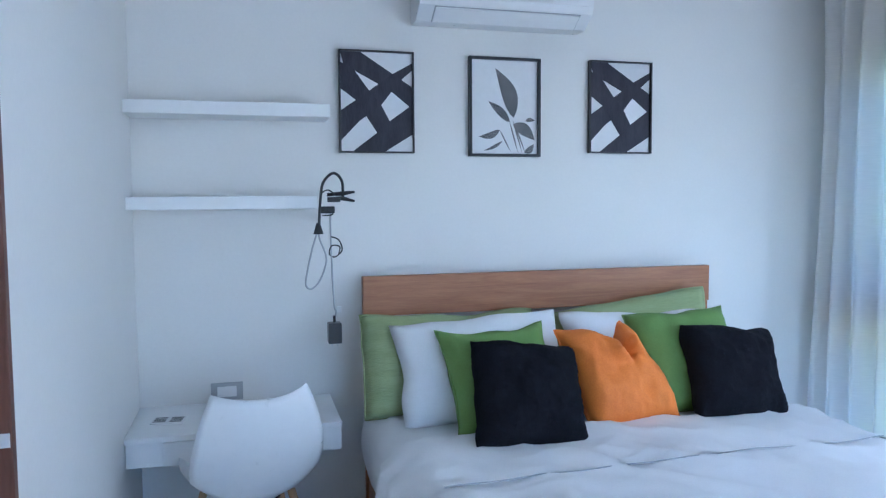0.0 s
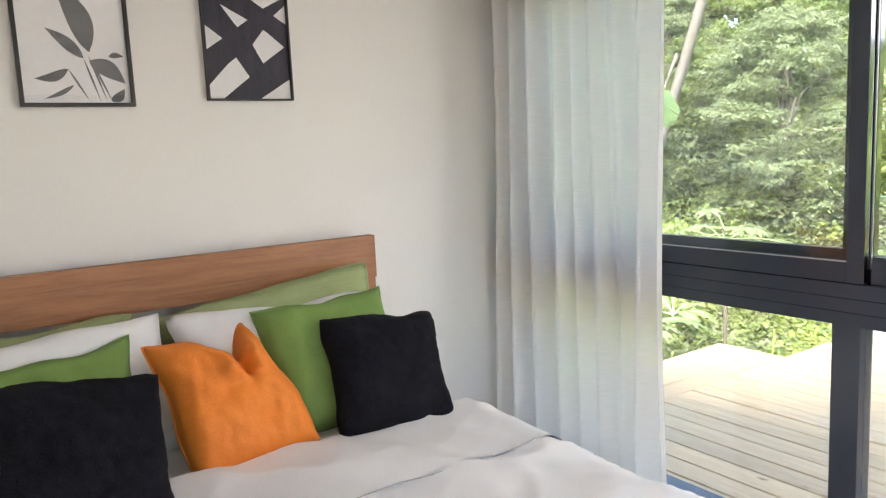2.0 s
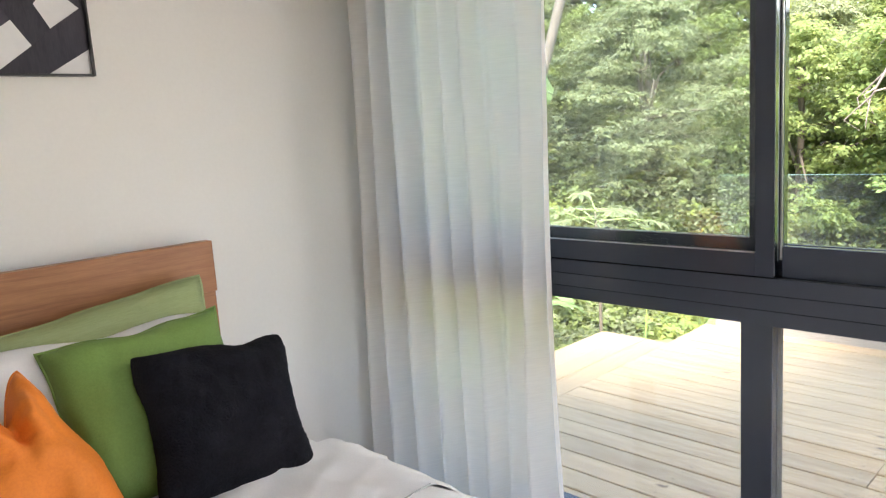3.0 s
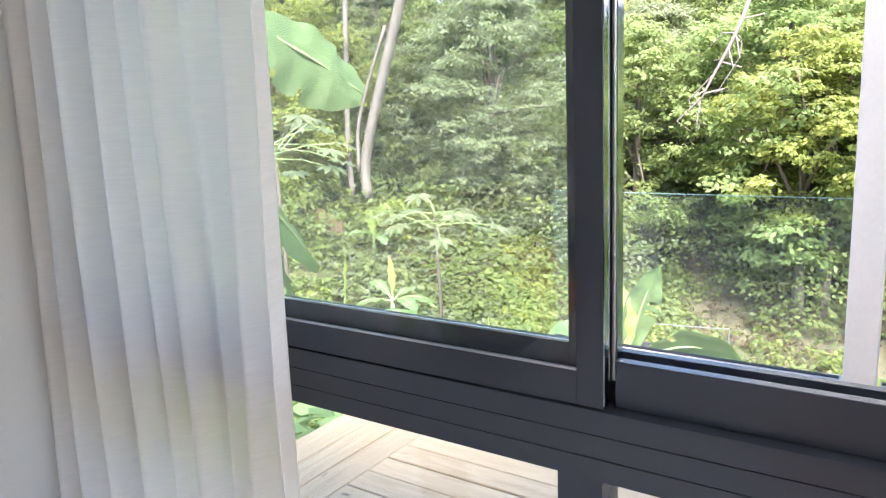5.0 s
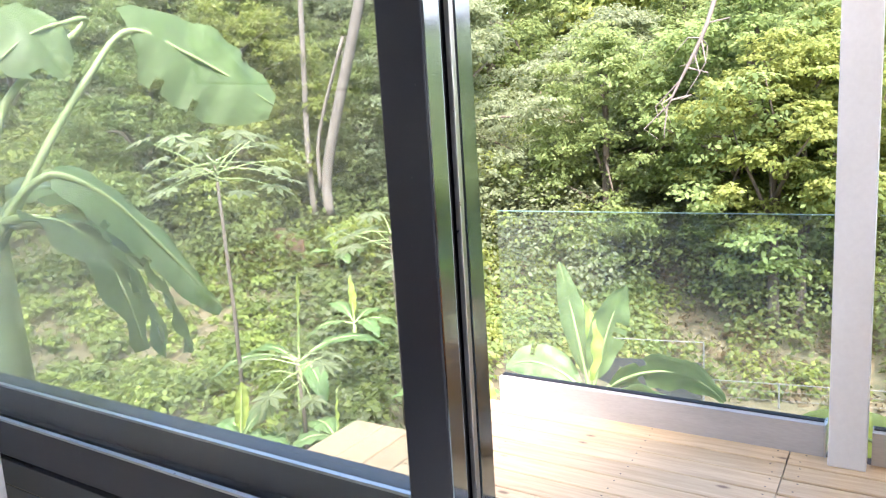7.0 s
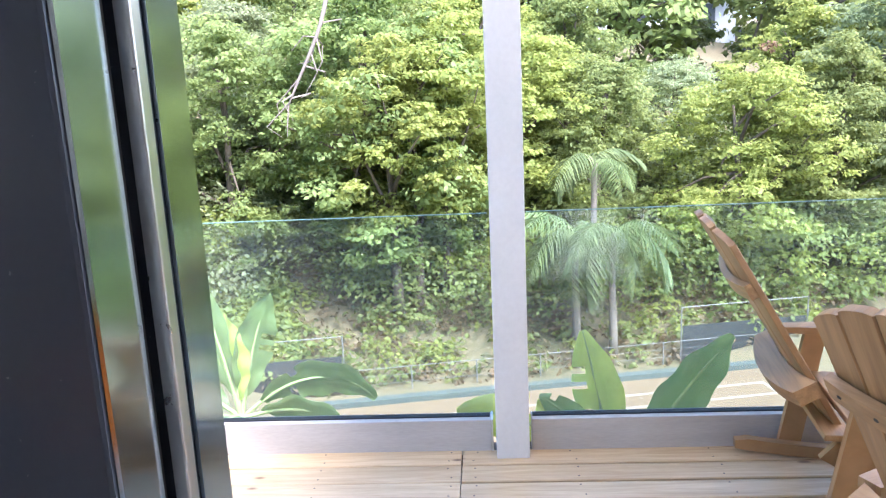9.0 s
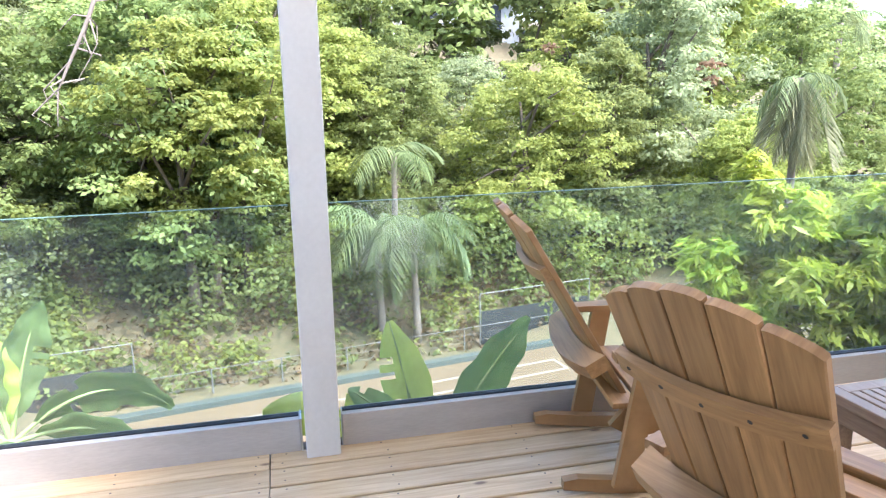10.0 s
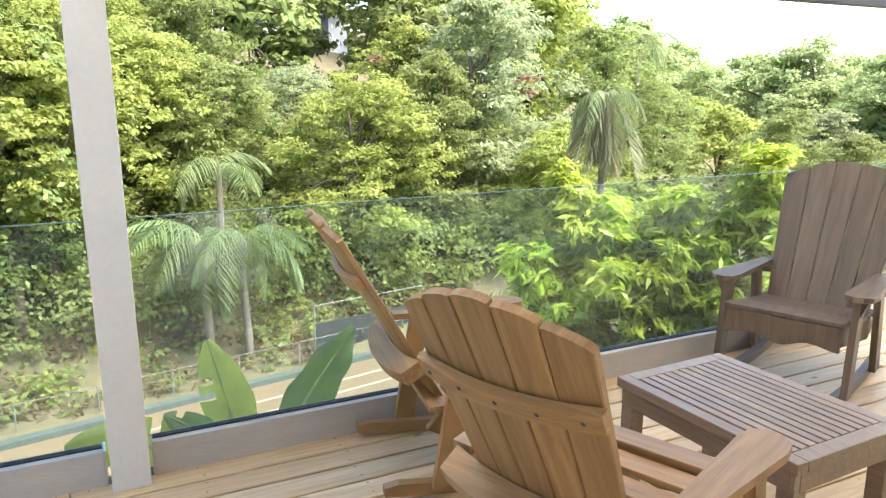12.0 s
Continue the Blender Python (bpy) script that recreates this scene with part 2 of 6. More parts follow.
PICTURE_GLASS = clear_glass("picture_glass", (1, 1, 1))
CURTAIN_CLOTH = sheer("sheer_curtain", (0.98, 0.95, 0.915), 0.08)
WHITE_LINEN = surface("white_linen", (0.76, 0.755, 0.75), (0.84, 0.835, 0.83), 0.85, 5, bump=0.12, fine=40)
GREEN_VELVET = surface("green_velvet", (0.14, 0.235, 0.05), (0.2, 0.325, 0.08), 0.75, 6, bump=0.15, fine=30)
PALE_GREEN = surface("pale_green_cotton", (0.29, 0.35, 0.15), (0.38, 0.44, 0.22), 0.85, 4, (1, 1, 9), 8, 0.35)
ORANGE_VELVET = surface("orange_cotton", (0.7, 0.175, 0.016), (0.84, 0.25, 0.03), 0.7, 5, bump=0.1, fine=30)
BLACK_FUR = surface("black_fleece", (0.004, 0.004, 0.006), (0.013, 0.013, 0.018), 0.95, 18, bump=0.9, fine=9, spec=0.15)
RUST_CLOTH = surface("floral_throw", (0.42, 0.2, 0.13), (0.62, 0.55, 0.46), 0.9, 9, bump=0.3, fine=8, grain=0.25)


def print_blooms(m, scale, tones):
    """Large printed blooms and leaves in a few flat tones, on some of the cloth."""
    n, l = m.node_tree.nodes, m.node_tree.links
    p = n["Principled BSDF"]
    source = p.inputs["Base Color"].links[0].from_socket
    tc, vo, ramp, mask, mx = n.new("ShaderNodeTexCoord"), n.new("ShaderNodeTexVoronoi"), n.new("ShaderNodeValToRGB"), n.new("ShaderNodeMapRange"), n.new("ShaderNodeMix")
    vo.inputs["Scale"].default_value = scale
    l.new(tc.outputs["Object"], vo.inputs["Vector"])
    ramp.color_ramp.interpolation = "CONSTANT"
    for k, tone in enumerate(tones):
        e = ramp.color_ramp.elements[k] if k < 2 else ramp.color_ramp.elements.new(k / len(tones))
        e.position, e.color = k / len(tones), (*tone, 1)
    l.new(vo.outputs["Color"], ramp.inputs[0])
    mask.inputs[1].default_value, mask.inputs[2].default_value, mask.inputs[3].default_value, mask.inputs[4].default_value = 0.3, 0.5, 0.9, 0.0
    l.new(vo.outputs["Distance"], mask.inputs[0])
    mx.data_type = "RGBA"
    l.new(mask.outputs[0], mx.inputs[0])
    l.new(source, mx.inputs[6])
    l.new(ramp.outputs[0], mx.inputs[7])
    l.new(mx.outputs[2], p.inputs["Base Color"])


print_blooms(RUST_CLOTH, 13.0, [(0.45, 0.1, 0.05), (0.09, 0.2, 0.18), (0.66, 0.6, 0.5), (0.6, 0.25, 0.08), (0.14, 0.2, 0.1)])
PAPER = surface("print_paper", (0.74, 0.74, 0.74), (0.8, 0.8, 0.8), 0.8, 3, bump=0)
INK = surface("print_ink", (0.018, 0.018, 0.03), (0.055, 0.05, 0.068), 0.7, 5, (6, 1, 1), 7, 0)
INK_GREY = surface("print_grey", (0.05, 0.05, 0.055), (0.2, 0.2, 0.21), 0.7, 8, (1, 1, 5), 5, 0)
LEAF_A = foliage("leaf_mid", (0.125, 0.168, 0.058), (0.235, 0.285, 0.1))
LEAF_B = foliage("leaf_yellow", (0.155, 0.198, 0.05), (0.295, 0.335, 0.095))
LEAF_C = foliage("leaf_grey", (0.15, 0.182, 0.09), (0.265, 0.3, 0.165))
LEAF_D = foliage("leaf_deep", (0.095, 0.13, 0.042), (0.195, 0.235, 0.078))
LEAF_LIME = foliage("leaf_lime", (0.18, 0.27, 0.035), (0.41, 0.48, 0.08), 0.4, 0.3, 0.5)
# distance haze is put into these paler leaf colours
LEAF_HAZE = foliage("leaf_hazed_ridge", (0.2, 0.26, 0.11), (0.3, 0.36, 0.16), 0.6, 0.2, 0.45, 0.12)
LEAF_BROWN = foliage("leaf_brown", (0.11, 0.08, 0.045), (0.2, 0.15, 0.085))
LEAF_RUST = foliage("leaf_rust", (0.13, 0.085, 0.05), (0.22, 0.145, 0.085))
BANANA_LEAF = foliage("banana_leaf", (0.13, 0.2, 0.07), (0.2, 0.29, 0.115), 0.42, 0.4, 0.4, 0.15, 22)
BANANA_YOUNG = foliage("young_banana_leaf", (0.38, 0.47, 0.09), (0.46, 0.54, 0.13), 0.35, 0.5, 0.35, 0.1, 22)
BANANA_STEM = surface("banana_stem", (0.22, 0.3, 0.1), (0.36, 0.42, 0.18), 0.5, 4, (4, 4, 1))
BARK = surface("bark", (0.07, 0.055, 0.04), (0.17, 0.135, 0.1), 0.9, 3, (3, 3, 1), 6, 0.6)
PALE_BARK = surface("pale_bark", (0.125, 0.1, 0.082), (0.215, 0.18, 0.147), 0.85, 3, (3, 3, 1), 6, 0.4)
EARTH = surface("hillside_earth", (0.05, 0.055, 0.025), (0.15, 0.115, 0.065), 0.95, 0.6, fine=12, bump=0.6)
COURT = surface("clay_court", (0.1, 0.072, 0.04), (0.138, 0.1, 0.056), 0.85, 0.8, fine=20, bump=0.1)
COURT_EDGE = surface("green_kerb", (0.042, 0.056, 0.049), (0.06, 0.077, 0.066), 0.8, 2)
LINE_PAINT = surface("line_paint", (0.2, 0.175, 0.135), (0.26, 0.23, 0.18), 0.8, 4)
WIRE = surface("galvanised_wire", (0.14, 0.14, 0.135), (0.2, 0.2, 0.19), 0.6, 6, metal=0.3)
SHADE_NET = surface("shade_net", (0.015, 0.018, 0.018), (0.03, 0.035, 0.033), 0.9, 30)
FAR_WALL = surface("far_render", (0.62, 0.62, 0.6), (0.72, 0.72, 0.7), 0.8, 0.5)
FAR_GLASS = surface("far_window", (0.06, 0.07, 0.08), (0.1, 0.11, 0.12), 0.2, 1)
OLD_TIMBER = surface("old_timber", (0.12, 0.07, 0.045), (0.22, 0.14, 0.09), 0.9, 3, (6, 6, 1))


# ---- building helpers ----
def box(bm, x0, x1, y0, y1, z0, z1, bevel=0.0, m=None):
    """A box between bounds, its edges rounded by bevel."""
    made = bmesh.ops.create_cube(bm, size=1.0)["verts"]
    mid, size = Vector(((x0 + x1) / 2, (y0 + y1) / 2, (z0 + z1) / 2)), (x1 - x0, y1 - y0, z1 - z0)
    for v in made:
        v.co = Vector([c * s for c, s in zip(v.co, size)]) + mid
    if bevel:
        edges = list({e for v in made for e in v.link_edges})
        res = bmesh.ops.bevel(bm, geom=edges, offset=bevel, segments=2, affect="EDGES", profile=0.6)
        made = list({v for f in res["faces"] for v in f.verts} | {v for v in made if v.is_valid})
    if m is not None:
        bmesh.ops.transform(bm, matrix=m, verts=[v for v in made if v.is_valid])
    return bm


def boxed(x0, x1, y0, y1, z0, z1, bevel=0.0):
    return box(bmesh.new(), x0, x1, y0, y1, z0, z1, bevel)


def mesh_of(name, bm, material, smooth=False):
    me = bpy.data.meshes.new(name)
    bm.to_mesh(me)
    bm.free()
    me.materials.append(material)
    if smooth:
        me.shade_smooth()
    return me


def part(name, bm, material, parent=None, label="", smooth=False):
    """One mesh object under a thing or a part."""
    ob = new(name, mesh_of(name, bm, material, smooth))
    if parent is not None:
        ob.parent = parent
    return tagged(ob, label)


def thing(name, label, category, m=None, group="", kind=""):
    """An Empty at a thing's base, that its parts hang under."""
    ob = new(name)
    ob.empty_display_size = 0.1
    if m is not None:
        ob.matrix_basis = m
    return tagged(ob, label, category, group, kind)


def solid(name, bm, material, label, category="", kind="structure", group="", smooth=False):
    ob = new(name, mesh_of(name, bm, material, smooth))
    return tagged(ob, label, category, group, kind)


def tube(bm, points, radii, sides=8):
    """A round rod through points, with a radius at each."""
    pts = [Vector(p) for p in points]
    if not hasattr(radii, "__len__"):
        radii = [radii] * len(pts)
    rings = []
    for i, p in enumerate(pts):
        d = (pts[min(i + 1, len(pts) - 1)] - pts[max(i - 1, 0)]).normalized()
        side = d.orthogonal().normalized() if i == 0 else (side - d * side.dot(d)).normalized()
        up = d.cross(side)
        rings.append([bm.verts.new(p + (side * math.cos(a) + up * math.sin(a)) * radii[i]) for a in [2 * math.pi * k / sides for k in range(sides)]])
    for a, b in zip(rings, rings[1:]):
        for k in range(sides):
            bm.faces.new((a[k], a[(k + 1) % sides], b[(k + 1) % sides], b[k]))
    bm.faces.new(rings[0][::-1])
    bm.faces.new(rings[-1])
    return bm


def prism(bm, outline, depth, place):
    """A plate: an outline in (u, v) pushed out by depth along w; place maps (u, v, w) to a point."""
    n = len(outline)
    front = [bm.verts.new(place(u, v, 0)) for u, v in outline]
    back = [bm.verts.new(place(u, v, depth)) for u, v in outline]
    bm.faces.new(front)
    bm.faces.new(back[::-1])
    for i in range(n):
        bm.faces.new((front[(i + 1) % n], front[i], back[i], back[(i + 1) % n]))
    return bm


def curve_points(points, steps):
    """A smooth line through a few points."""
    pts = [Vector(p) for p in points]
    pts = [pts[0] * 2 - pts[1]] + pts + [pts[-1] * 2 - pts[-2]]
    out = []
    for i in range(1, len(pts) - 2):
        a, b, c, d = pts[i - 1:i + 3]
        for k in range(steps):
            t = k / steps
            out.append(0.5 * (2 * b + (c - a) * t + (2 * a - 5 * b + 4 * c - d) * t * t + (3 * b - a - 3 * c + d) * t ** 3))
    return out + [pts[-2]]


# ---- the bedroom ----
FLOOR, CEIL = -0.02, 2.75
BED = -0.12 - 0.03
WEST, EAST, NORTH, SOUTH = -0.33, 3.34, 3.545, -1.7
solid("floor", boxed(WEST - 1.4, EAST + 0.16, SOUTH - 0.15, NORTH + 0.15, FLOOR - 0.15, FLOOR), FLOOR_TILE, "greige stone-tiled bedroom floor")
solid("ceiling", boxed(WEST - 1.4, EAST + 0.16, SOUTH - 0.15, NORTH + 0.15, CEIL, CEIL + 0.15), CEILING_PAINT, "plain white painted bedroom ceiling")
# unseen block, added at this height to stop sun patches on the deck
solid("house_roof", boxed(WEST - 1.4, EAST + 0.16, SOUTH - 0.15, NORTH + 0.15, CEIL + 0.151, 3.6), WALL_PAINT, "unseen white block on the house, added to keep sun off the deck")
solid("wall_north", boxed(WEST - 0.15, EAST + 0.16, NORTH, NORTH + 0.15, FLOOR, CEIL), WALL_PAINT, "off-white painted wall behind the bed")
bm = boxed(WEST - 1.4, 0.6, SOUTH - 0.15, SOUTH, FLOOR, CEIL)
box(bm, 2.6, EAST + 0.16, SOUTH - 0.15, SOUTH, FLOOR, CEIL)
box(bm, 0.6, 2.6, SOUTH - 0.15, SOUTH, 2.25, CEIL)
box(bm, 0.6, 2.6, SOUTH - 0.15, SOUTH, FLOOR, 0.25)
solid("wall_south", bm, WALL_PAINT, "off-white painted wall facing the bed")
bm = boxed(WEST - 0.15, WEST, 1.82, NORTH, FLOOR, CEIL)
box(bm, WEST - 0.15, WEST, SOUTH, 0.8, FLOOR, CEIL)
box(bm, WEST - 0.15, WEST, 0.8, 1.82, 2.0, CEIL)
solid("wall_west", bm, WALL_PAINT, "off-white painted wall with a doorway")
solid("wall_hall", boxed(WEST - 1.4, WEST - 1.3, SOUTH, NORTH, FLOOR, CEIL), WALL_PAINT, "off-white wall beyond the doorway")
bm = boxed(EAST, EAST + 0.16, SOUTH, 0.1, FLOOR, CEIL)
box(bm, EAST, EAST + 0.16, 0.1, NORTH, 2.36, CEIL)
box(bm, EAST, EAST + 0.16, 0.1, NORTH, FLOOR, -0.03)
box(bm, EAST, EAST + 0.16, 3.46, NORTH, -0.03, 2.36)
solid("wall_east", bm, WALL_PAINT, "off-white painted wall round the wide window")

door = thing("door_1", "dark reddish-brown wooden door in the doorway", "door", pose(WEST - 0.1, 1.815, FLOOR), kind="structure")
part("door_leaf", boxed(-0.02, 0.02, -0.88, -0.005, 0.01, 2.1, 0.003), DOOR_WOOD, door)
for z0, z1 in ((0.15, 0.95), (1.2, 1.95)):
    part("door_panel", boxed(0.018, 0.028, -0.74, -0.14, z0, z1, 0.004), DOOR_WOOD, door)
part("door_jamb", boxed(-0.06, 0.104, -0.022, 0.0035, 0.0, 2.0, 0.003), DOOR_WOOD, door, "dark wooden door lining")
part("strike_plate", boxed(0.075, 0.1, -0.026, -0.0225, 1.03, 1.06, 0.001), WHITE_PLASTIC, door, "white strike plate")

bm = boxed(0.6, 2.6, -1.8, -1.76, 0.25, 0.32)
for x in (0.6, 1.565, 2.53):
    box(bm, x, x + 0.07, -1.8, -1.76, 0.32, 2.18)
box(bm, 0.6, 2.6, -1.8, -1.76, 2.18, 2.25)
solid("window_2", bm, DARK_METAL, "dark grey framed window behind the walker")

# ---- the window ----
win = thing("window_1", "wide dark grey aluminium sliding window, one sash slid open", "window", kind="structure")
X0 = EAST
part("window_frame", boxed(X0 + 0.0, X0 + 0.12, 0.1, 0.16, -0.03, 2.36), DARK_METAL, win)
part("window_frame", boxed(X0 + 0.0, X0 + 0.12, 3.40, 3.46, -0.03, 2.36), DARK_METAL, win)
part("window_frame", boxed(X0 + 0.0, X0 + 0.12, 0.16, 3.40, 2.29, 2.36), DARK_METAL, win)
part("window_frame", boxed(X0 + 0.0, X0 + 0.12, 0.16, 3.40, -0.03, 0.04), DARK_METAL, win)
part("mullion", boxed(X0 - 0.004, X0 + 0.08, 1.79, 1.882, 0.04, 0.883, 0.002), DARK_METAL, win)
for z0, z1 in ((0.883, 0.9267), (0.9280, 0.9727), (0.9740, 1.022)):
    part("transom_rail", boxed(X0 - 0.012, X0 + 0.11, 0.16, 3.40, z0, z1, 0.0015), DARK_METAL, win)
part("sill_track", boxed(X0 + 0.045, X0 + 0.105, 0.16, 3.40, 1.0, 1.062, 0.003), DARK_METAL, win)
part("sill_track", boxed(X0 + 0.098, X0 + 0.12, 0.16, 3.40, 1.0, 1.105, 0.002), DARK_METAL, win)
part("sill_upstand", boxed(X0 + 0.020, X0 + 0.044, 0.161, 1.774, 1.0225, 1.112, 0.002), DARK_METAL, win)
part("track_strip", boxed(X0 + 0.060, X0 + 0.064, 0.16, 1.77, 1.062, 1.066), BARE_METAL, win, "bright worn track")
for y0, y1 in ((0.16, 1.79), (1.882, 3.40)):
    pane = part("lower_pane", boxed(X0 + 0.03, X0 + 0.036, y0, y1, 0.04, 0.883), WINDOW_GLASS, win, "clear fixed lower pane")
    pane.visible_shadow = False


def sash(name, x, depth, y0, y1, stile, z0, z1, rail, label):
    ob = part(name, boxed(x, x + depth, y0, y0 + stile, z0, z1, 0.002), DARK_METAL, win, label)
    part("stile", boxed(x, x + depth, y1 - stile, y1, z0, z1, 0.002), DARK_METAL, ob)
    part("bottom_rail", boxed(x + 0.001, x + depth, y0 + stile, y1 - stile, z0, z0 + rail, 0.002), DARK_METAL, ob)
    part("top_rail", boxed(x + 0.001, x + depth, y0 + stile, y1 - stile, z1 - 0.06, z1, 0.002), DARK_METAL, ob)
    g = part("pane", boxed(x + depth / 2 - 0.003, x + depth / 2 + 0.003, y0 + stile, y1 - stile, z0 + rail, z1 - 0.06), WINDOW_GLASS, ob, "clear window pane")
    g.visible_shadow = False
    part("bead", boxed(x - 0.001, x + 0.006, y0 + stile, y1 - stile, z0 + rail, z0 + rail + 0.004), BARE_METAL, ob, "bright edge strip")
    return ob


sash("inner_sash", X0 - 0.006, 0.030, 1.787, 3.40, 0.053, 1.024, 2.285, 0.068, "dark grey inner sash")
sash("outer_sash", X0 + 0.039, 0.031, 1.780, 3.395, 0.095, 1.066, 2.28, 0.062, "dark grey outer sash slid behind the inner one")
part("stile_cover", boxed(X0 - 0.0045, X0 + 0.0225, 1.7850, 1.7866, 1.03, 2.28), POLISHED_DARK, win, "glossy stile edge")
part("stile_cover", boxed(X0 + 0.041, X0 + 0.0685, 1.7780, 1.7796, 1.07, 2.28), POLISHED_DARK, win, "glossy stile edge")
part("edge_strip", boxed(X0 + 0.0305, X0 + 0.0385, 1.7790, 1.7850, 1.07, 2.28, 0.001), BARE_METAL, win, "bright edge strip")
part("gasket", boxed(X0 + 0.0242, X0 + 0.0302, 1.788, 1.81, 1.066, 2.28), GASKET, win, "black brush seal")


# ---- curtains ----
def curtain(name, y0, y1, folds, label, phase):
    """A hanging cloth in uneven upright folds, with a turned hem and its rod rings' tape at the top."""
    rng = random.Random(phase)
    ob = thing(name, label, "curtain", pose(EAST - 0.15, y0, FLOOR + 0.02), group="curtains at the window")
    knots = [0.0]
    for k in range(folds):
        knots.append(knots[-1] + rng.uniform(0.6, 1.5))
    knots = [k / knots[-1] for k in knots]
    amp = [rng.uniform(0.5, 1.1) * (1 if k % 2 else -1) for k in range(folds + 1)]
    cols, rows, width = folds * 8, 26, y1 - y0
    bm = bmesh.new()
    grid = []
    for r in range(rows + 1):
        h = r / rows
        line = []
        for c in range(cols + 1):
            u = c / cols
            k = max(i for i in range(folds) if knots[i] <= u + 1e-9)
            f = min(1.0, (u - knots[k]) / (knots[k + 1] - knots[k]))
            s = 0.5 * f + 0.5 * f * f * (3 - 2 * f)
            wave = (amp[k] * (1 - s) + amp[k + 1] * s)
            spread = 0.97 + 0.05 * (1 - h) ** 1.5
            x = wave * (0.032 + 0.022 * (1 - h)) + 0.012 * math.sin(9 * u + 5 * h + phase) + 0.006 * math.sin(31 * u + 2 * h)
            y = width * (0.5 + (u - 0.5) * spread) + 0.012 * math.sin(5 * h + 14 * u)
            line.append(bm.verts.new((x, y, h * 2.68)))
        grid.append(line)
    for r in range(rows):
        for c in range(cols):
            bm.faces.new((grid[r][c], grid[r][c + 1], grid[r + 1][c + 1], grid[r + 1][c]))
    part("cloth", bm, CURTAIN_CLOTH, ob, smooth=True)
    hem = bmesh.new()
    for edge in (0, cols):
        pts = []
        for r in range(rows + 1):
            h = r / rows
            u = edge / cols
            spread = 0.97 + 0.05 * (1 - h) ** 1.5
            wave = amp[0] if edge == 0 else amp[folds]
            x = wave * (0.032 + 0.022 * (1 - h)) + 0.012 * math.sin(9 * u + 5 * h + phase) + 0.006 * math.sin(31 * u + 2 * h)
            y = width * (0.5 + (u - 0.5) * spread) + 0.012 * math.sin(5 * h + 14 * u)
            pts.append((x, y, h * 2.68))
        tube(hem, pts, 0.0014, 5)
    part("side_hem", hem, WHITE_LINEN, ob, "narrow stitched hem")
    return ob


curtain("sheer_curtain", 2.425, 3.49, 17, "sheer white linen curtain drawn beside the bed", 3)
curtain("sheer_curtain", 0.25, 1.12, 14, "sheer white linen curtain bunched at the window's end", 8)
rail = thing("curtain_rail", "white metal curtain rail under the ceiling", "curtain rail", pose(EAST - 0.15, 0, 2.7))
part("rail", boxed(-0.018, 0.018, 0.1, 3.5, 0.012, 0.05, 0.003), WHITE_LACQUER, rail)

# ---- the bed ----
bed = thing("bed", "wide double bed with a brown wooden headboard", "bed", pose(1.555, 3.44, BED))
part("headboard", boxed(-0.905, 0.905, -0.045, 0.0, 1.135, 1.318, 0.004), HEADBOARD_WOOD, bed)
for x in (-0.9, 0.845):
    part("headboard_post", boxed(x, x + 0.055, -0.04, -0.004, 0.13, 1.135, 0.003), HEADBOARD_WOOD, bed)
part("headboard_panel", boxed(-0.845, 0.845, -0.035, -0.012, 0.3, 0.82, 0.003), HEADBOARD_WOOD, bed)
part("side_rail", boxed(-0.89, -0.86, -2.03, -0.05, 0.2, 0.42, 0.004), HEADBOARD_WOOD, bed)
part("side_rail", boxed(0.86, 0.89, -2.03, -0.05, 0.2, 0.42, 0.004), HEADBOARD_WOOD, bed)
part("footboard", boxed(-0.89, 0.89, -2.06, -2.03, 0.12, 0.42, 0.004), HEADBOARD_WOOD, bed)
for x in (-0.88, 0.82):
    part("leg", boxed(x, x + 0.06, -2.02, -1.96, 0.13, 0.2, 0.004), HEADBOARD_WOOD, bed)


def soft_sheet(x0, x1, y0, y1, top, drop, nx, ny, seed, ripple=0.008, corner=0.07):
    """Bedding as one closed skin: a wavy top that rolls over the sides and hangs down."""
    bm = bmesh.new()
    grid = []
    for j in range(ny + 1):
        line = []
        for i in range(nx + 1):
            u, v = i / nx, j / ny
            # arc length across: hang, roll, top, roll, hang
            span = (x1 - x0) + 2 * drop
            s = u * span
            if s < drop:
                x, z = x0 - 0.0, top - corner * 0.5 - (drop - s)
            elif s > span - drop:
                x, z = x1, top - corner * 0.5 - (s - span + drop)
            else:
                x = x0 + (s - drop)
                e = min(s - drop, span - drop - s)
                z = top - corner * 0.5 * max(0.0, 1 - e / corner) ** 2
            y = y0 + (y1 - y0) * v
            n = noise.noise(Vector((x * 2.1, y * 2.1, seed))) * 1.0 + noise.noise(Vector((x * 6 + y * 2, y * 3, seed + 5))) * 0.6 + noise.noise(Vector((x * 14, y * 9 + x * 6, seed + 9))) * 0.3
            side = s < drop or s > span - drop
            n += 0.5 * (1 - abs(noise.noise(Vector((x * 3.2 + y * 2.2, y * 1.3 - x, seed + 3))))) ** 6 + 0.3 * (1 - abs(noise.noise(Vector((x * 5 - y * 3, y * 4, seed + 13))))) ** 7
            hang = n * ripple * (3.0 if side else 1.0)
            bulge = 0.03 * math.sin(min(1, (drop - s) / drop) * math.pi) if s < drop else (0.03 * math.sin(min(1, (s - span + drop) / drop) * math.pi) if side else 0)
            line.append(bm.verts.new((x + (-(hang + bulge) if s < drop else (hang + bulge if side else 0)), y, z + (0 if side else hang))))
        grid.append(line)
    for j in range(ny):
        for i in range(nx):
            bm.faces.new((grid[j][i], grid[j][i + 1], grid[j + 1][i + 1], grid[j + 1][i]))
    return bm


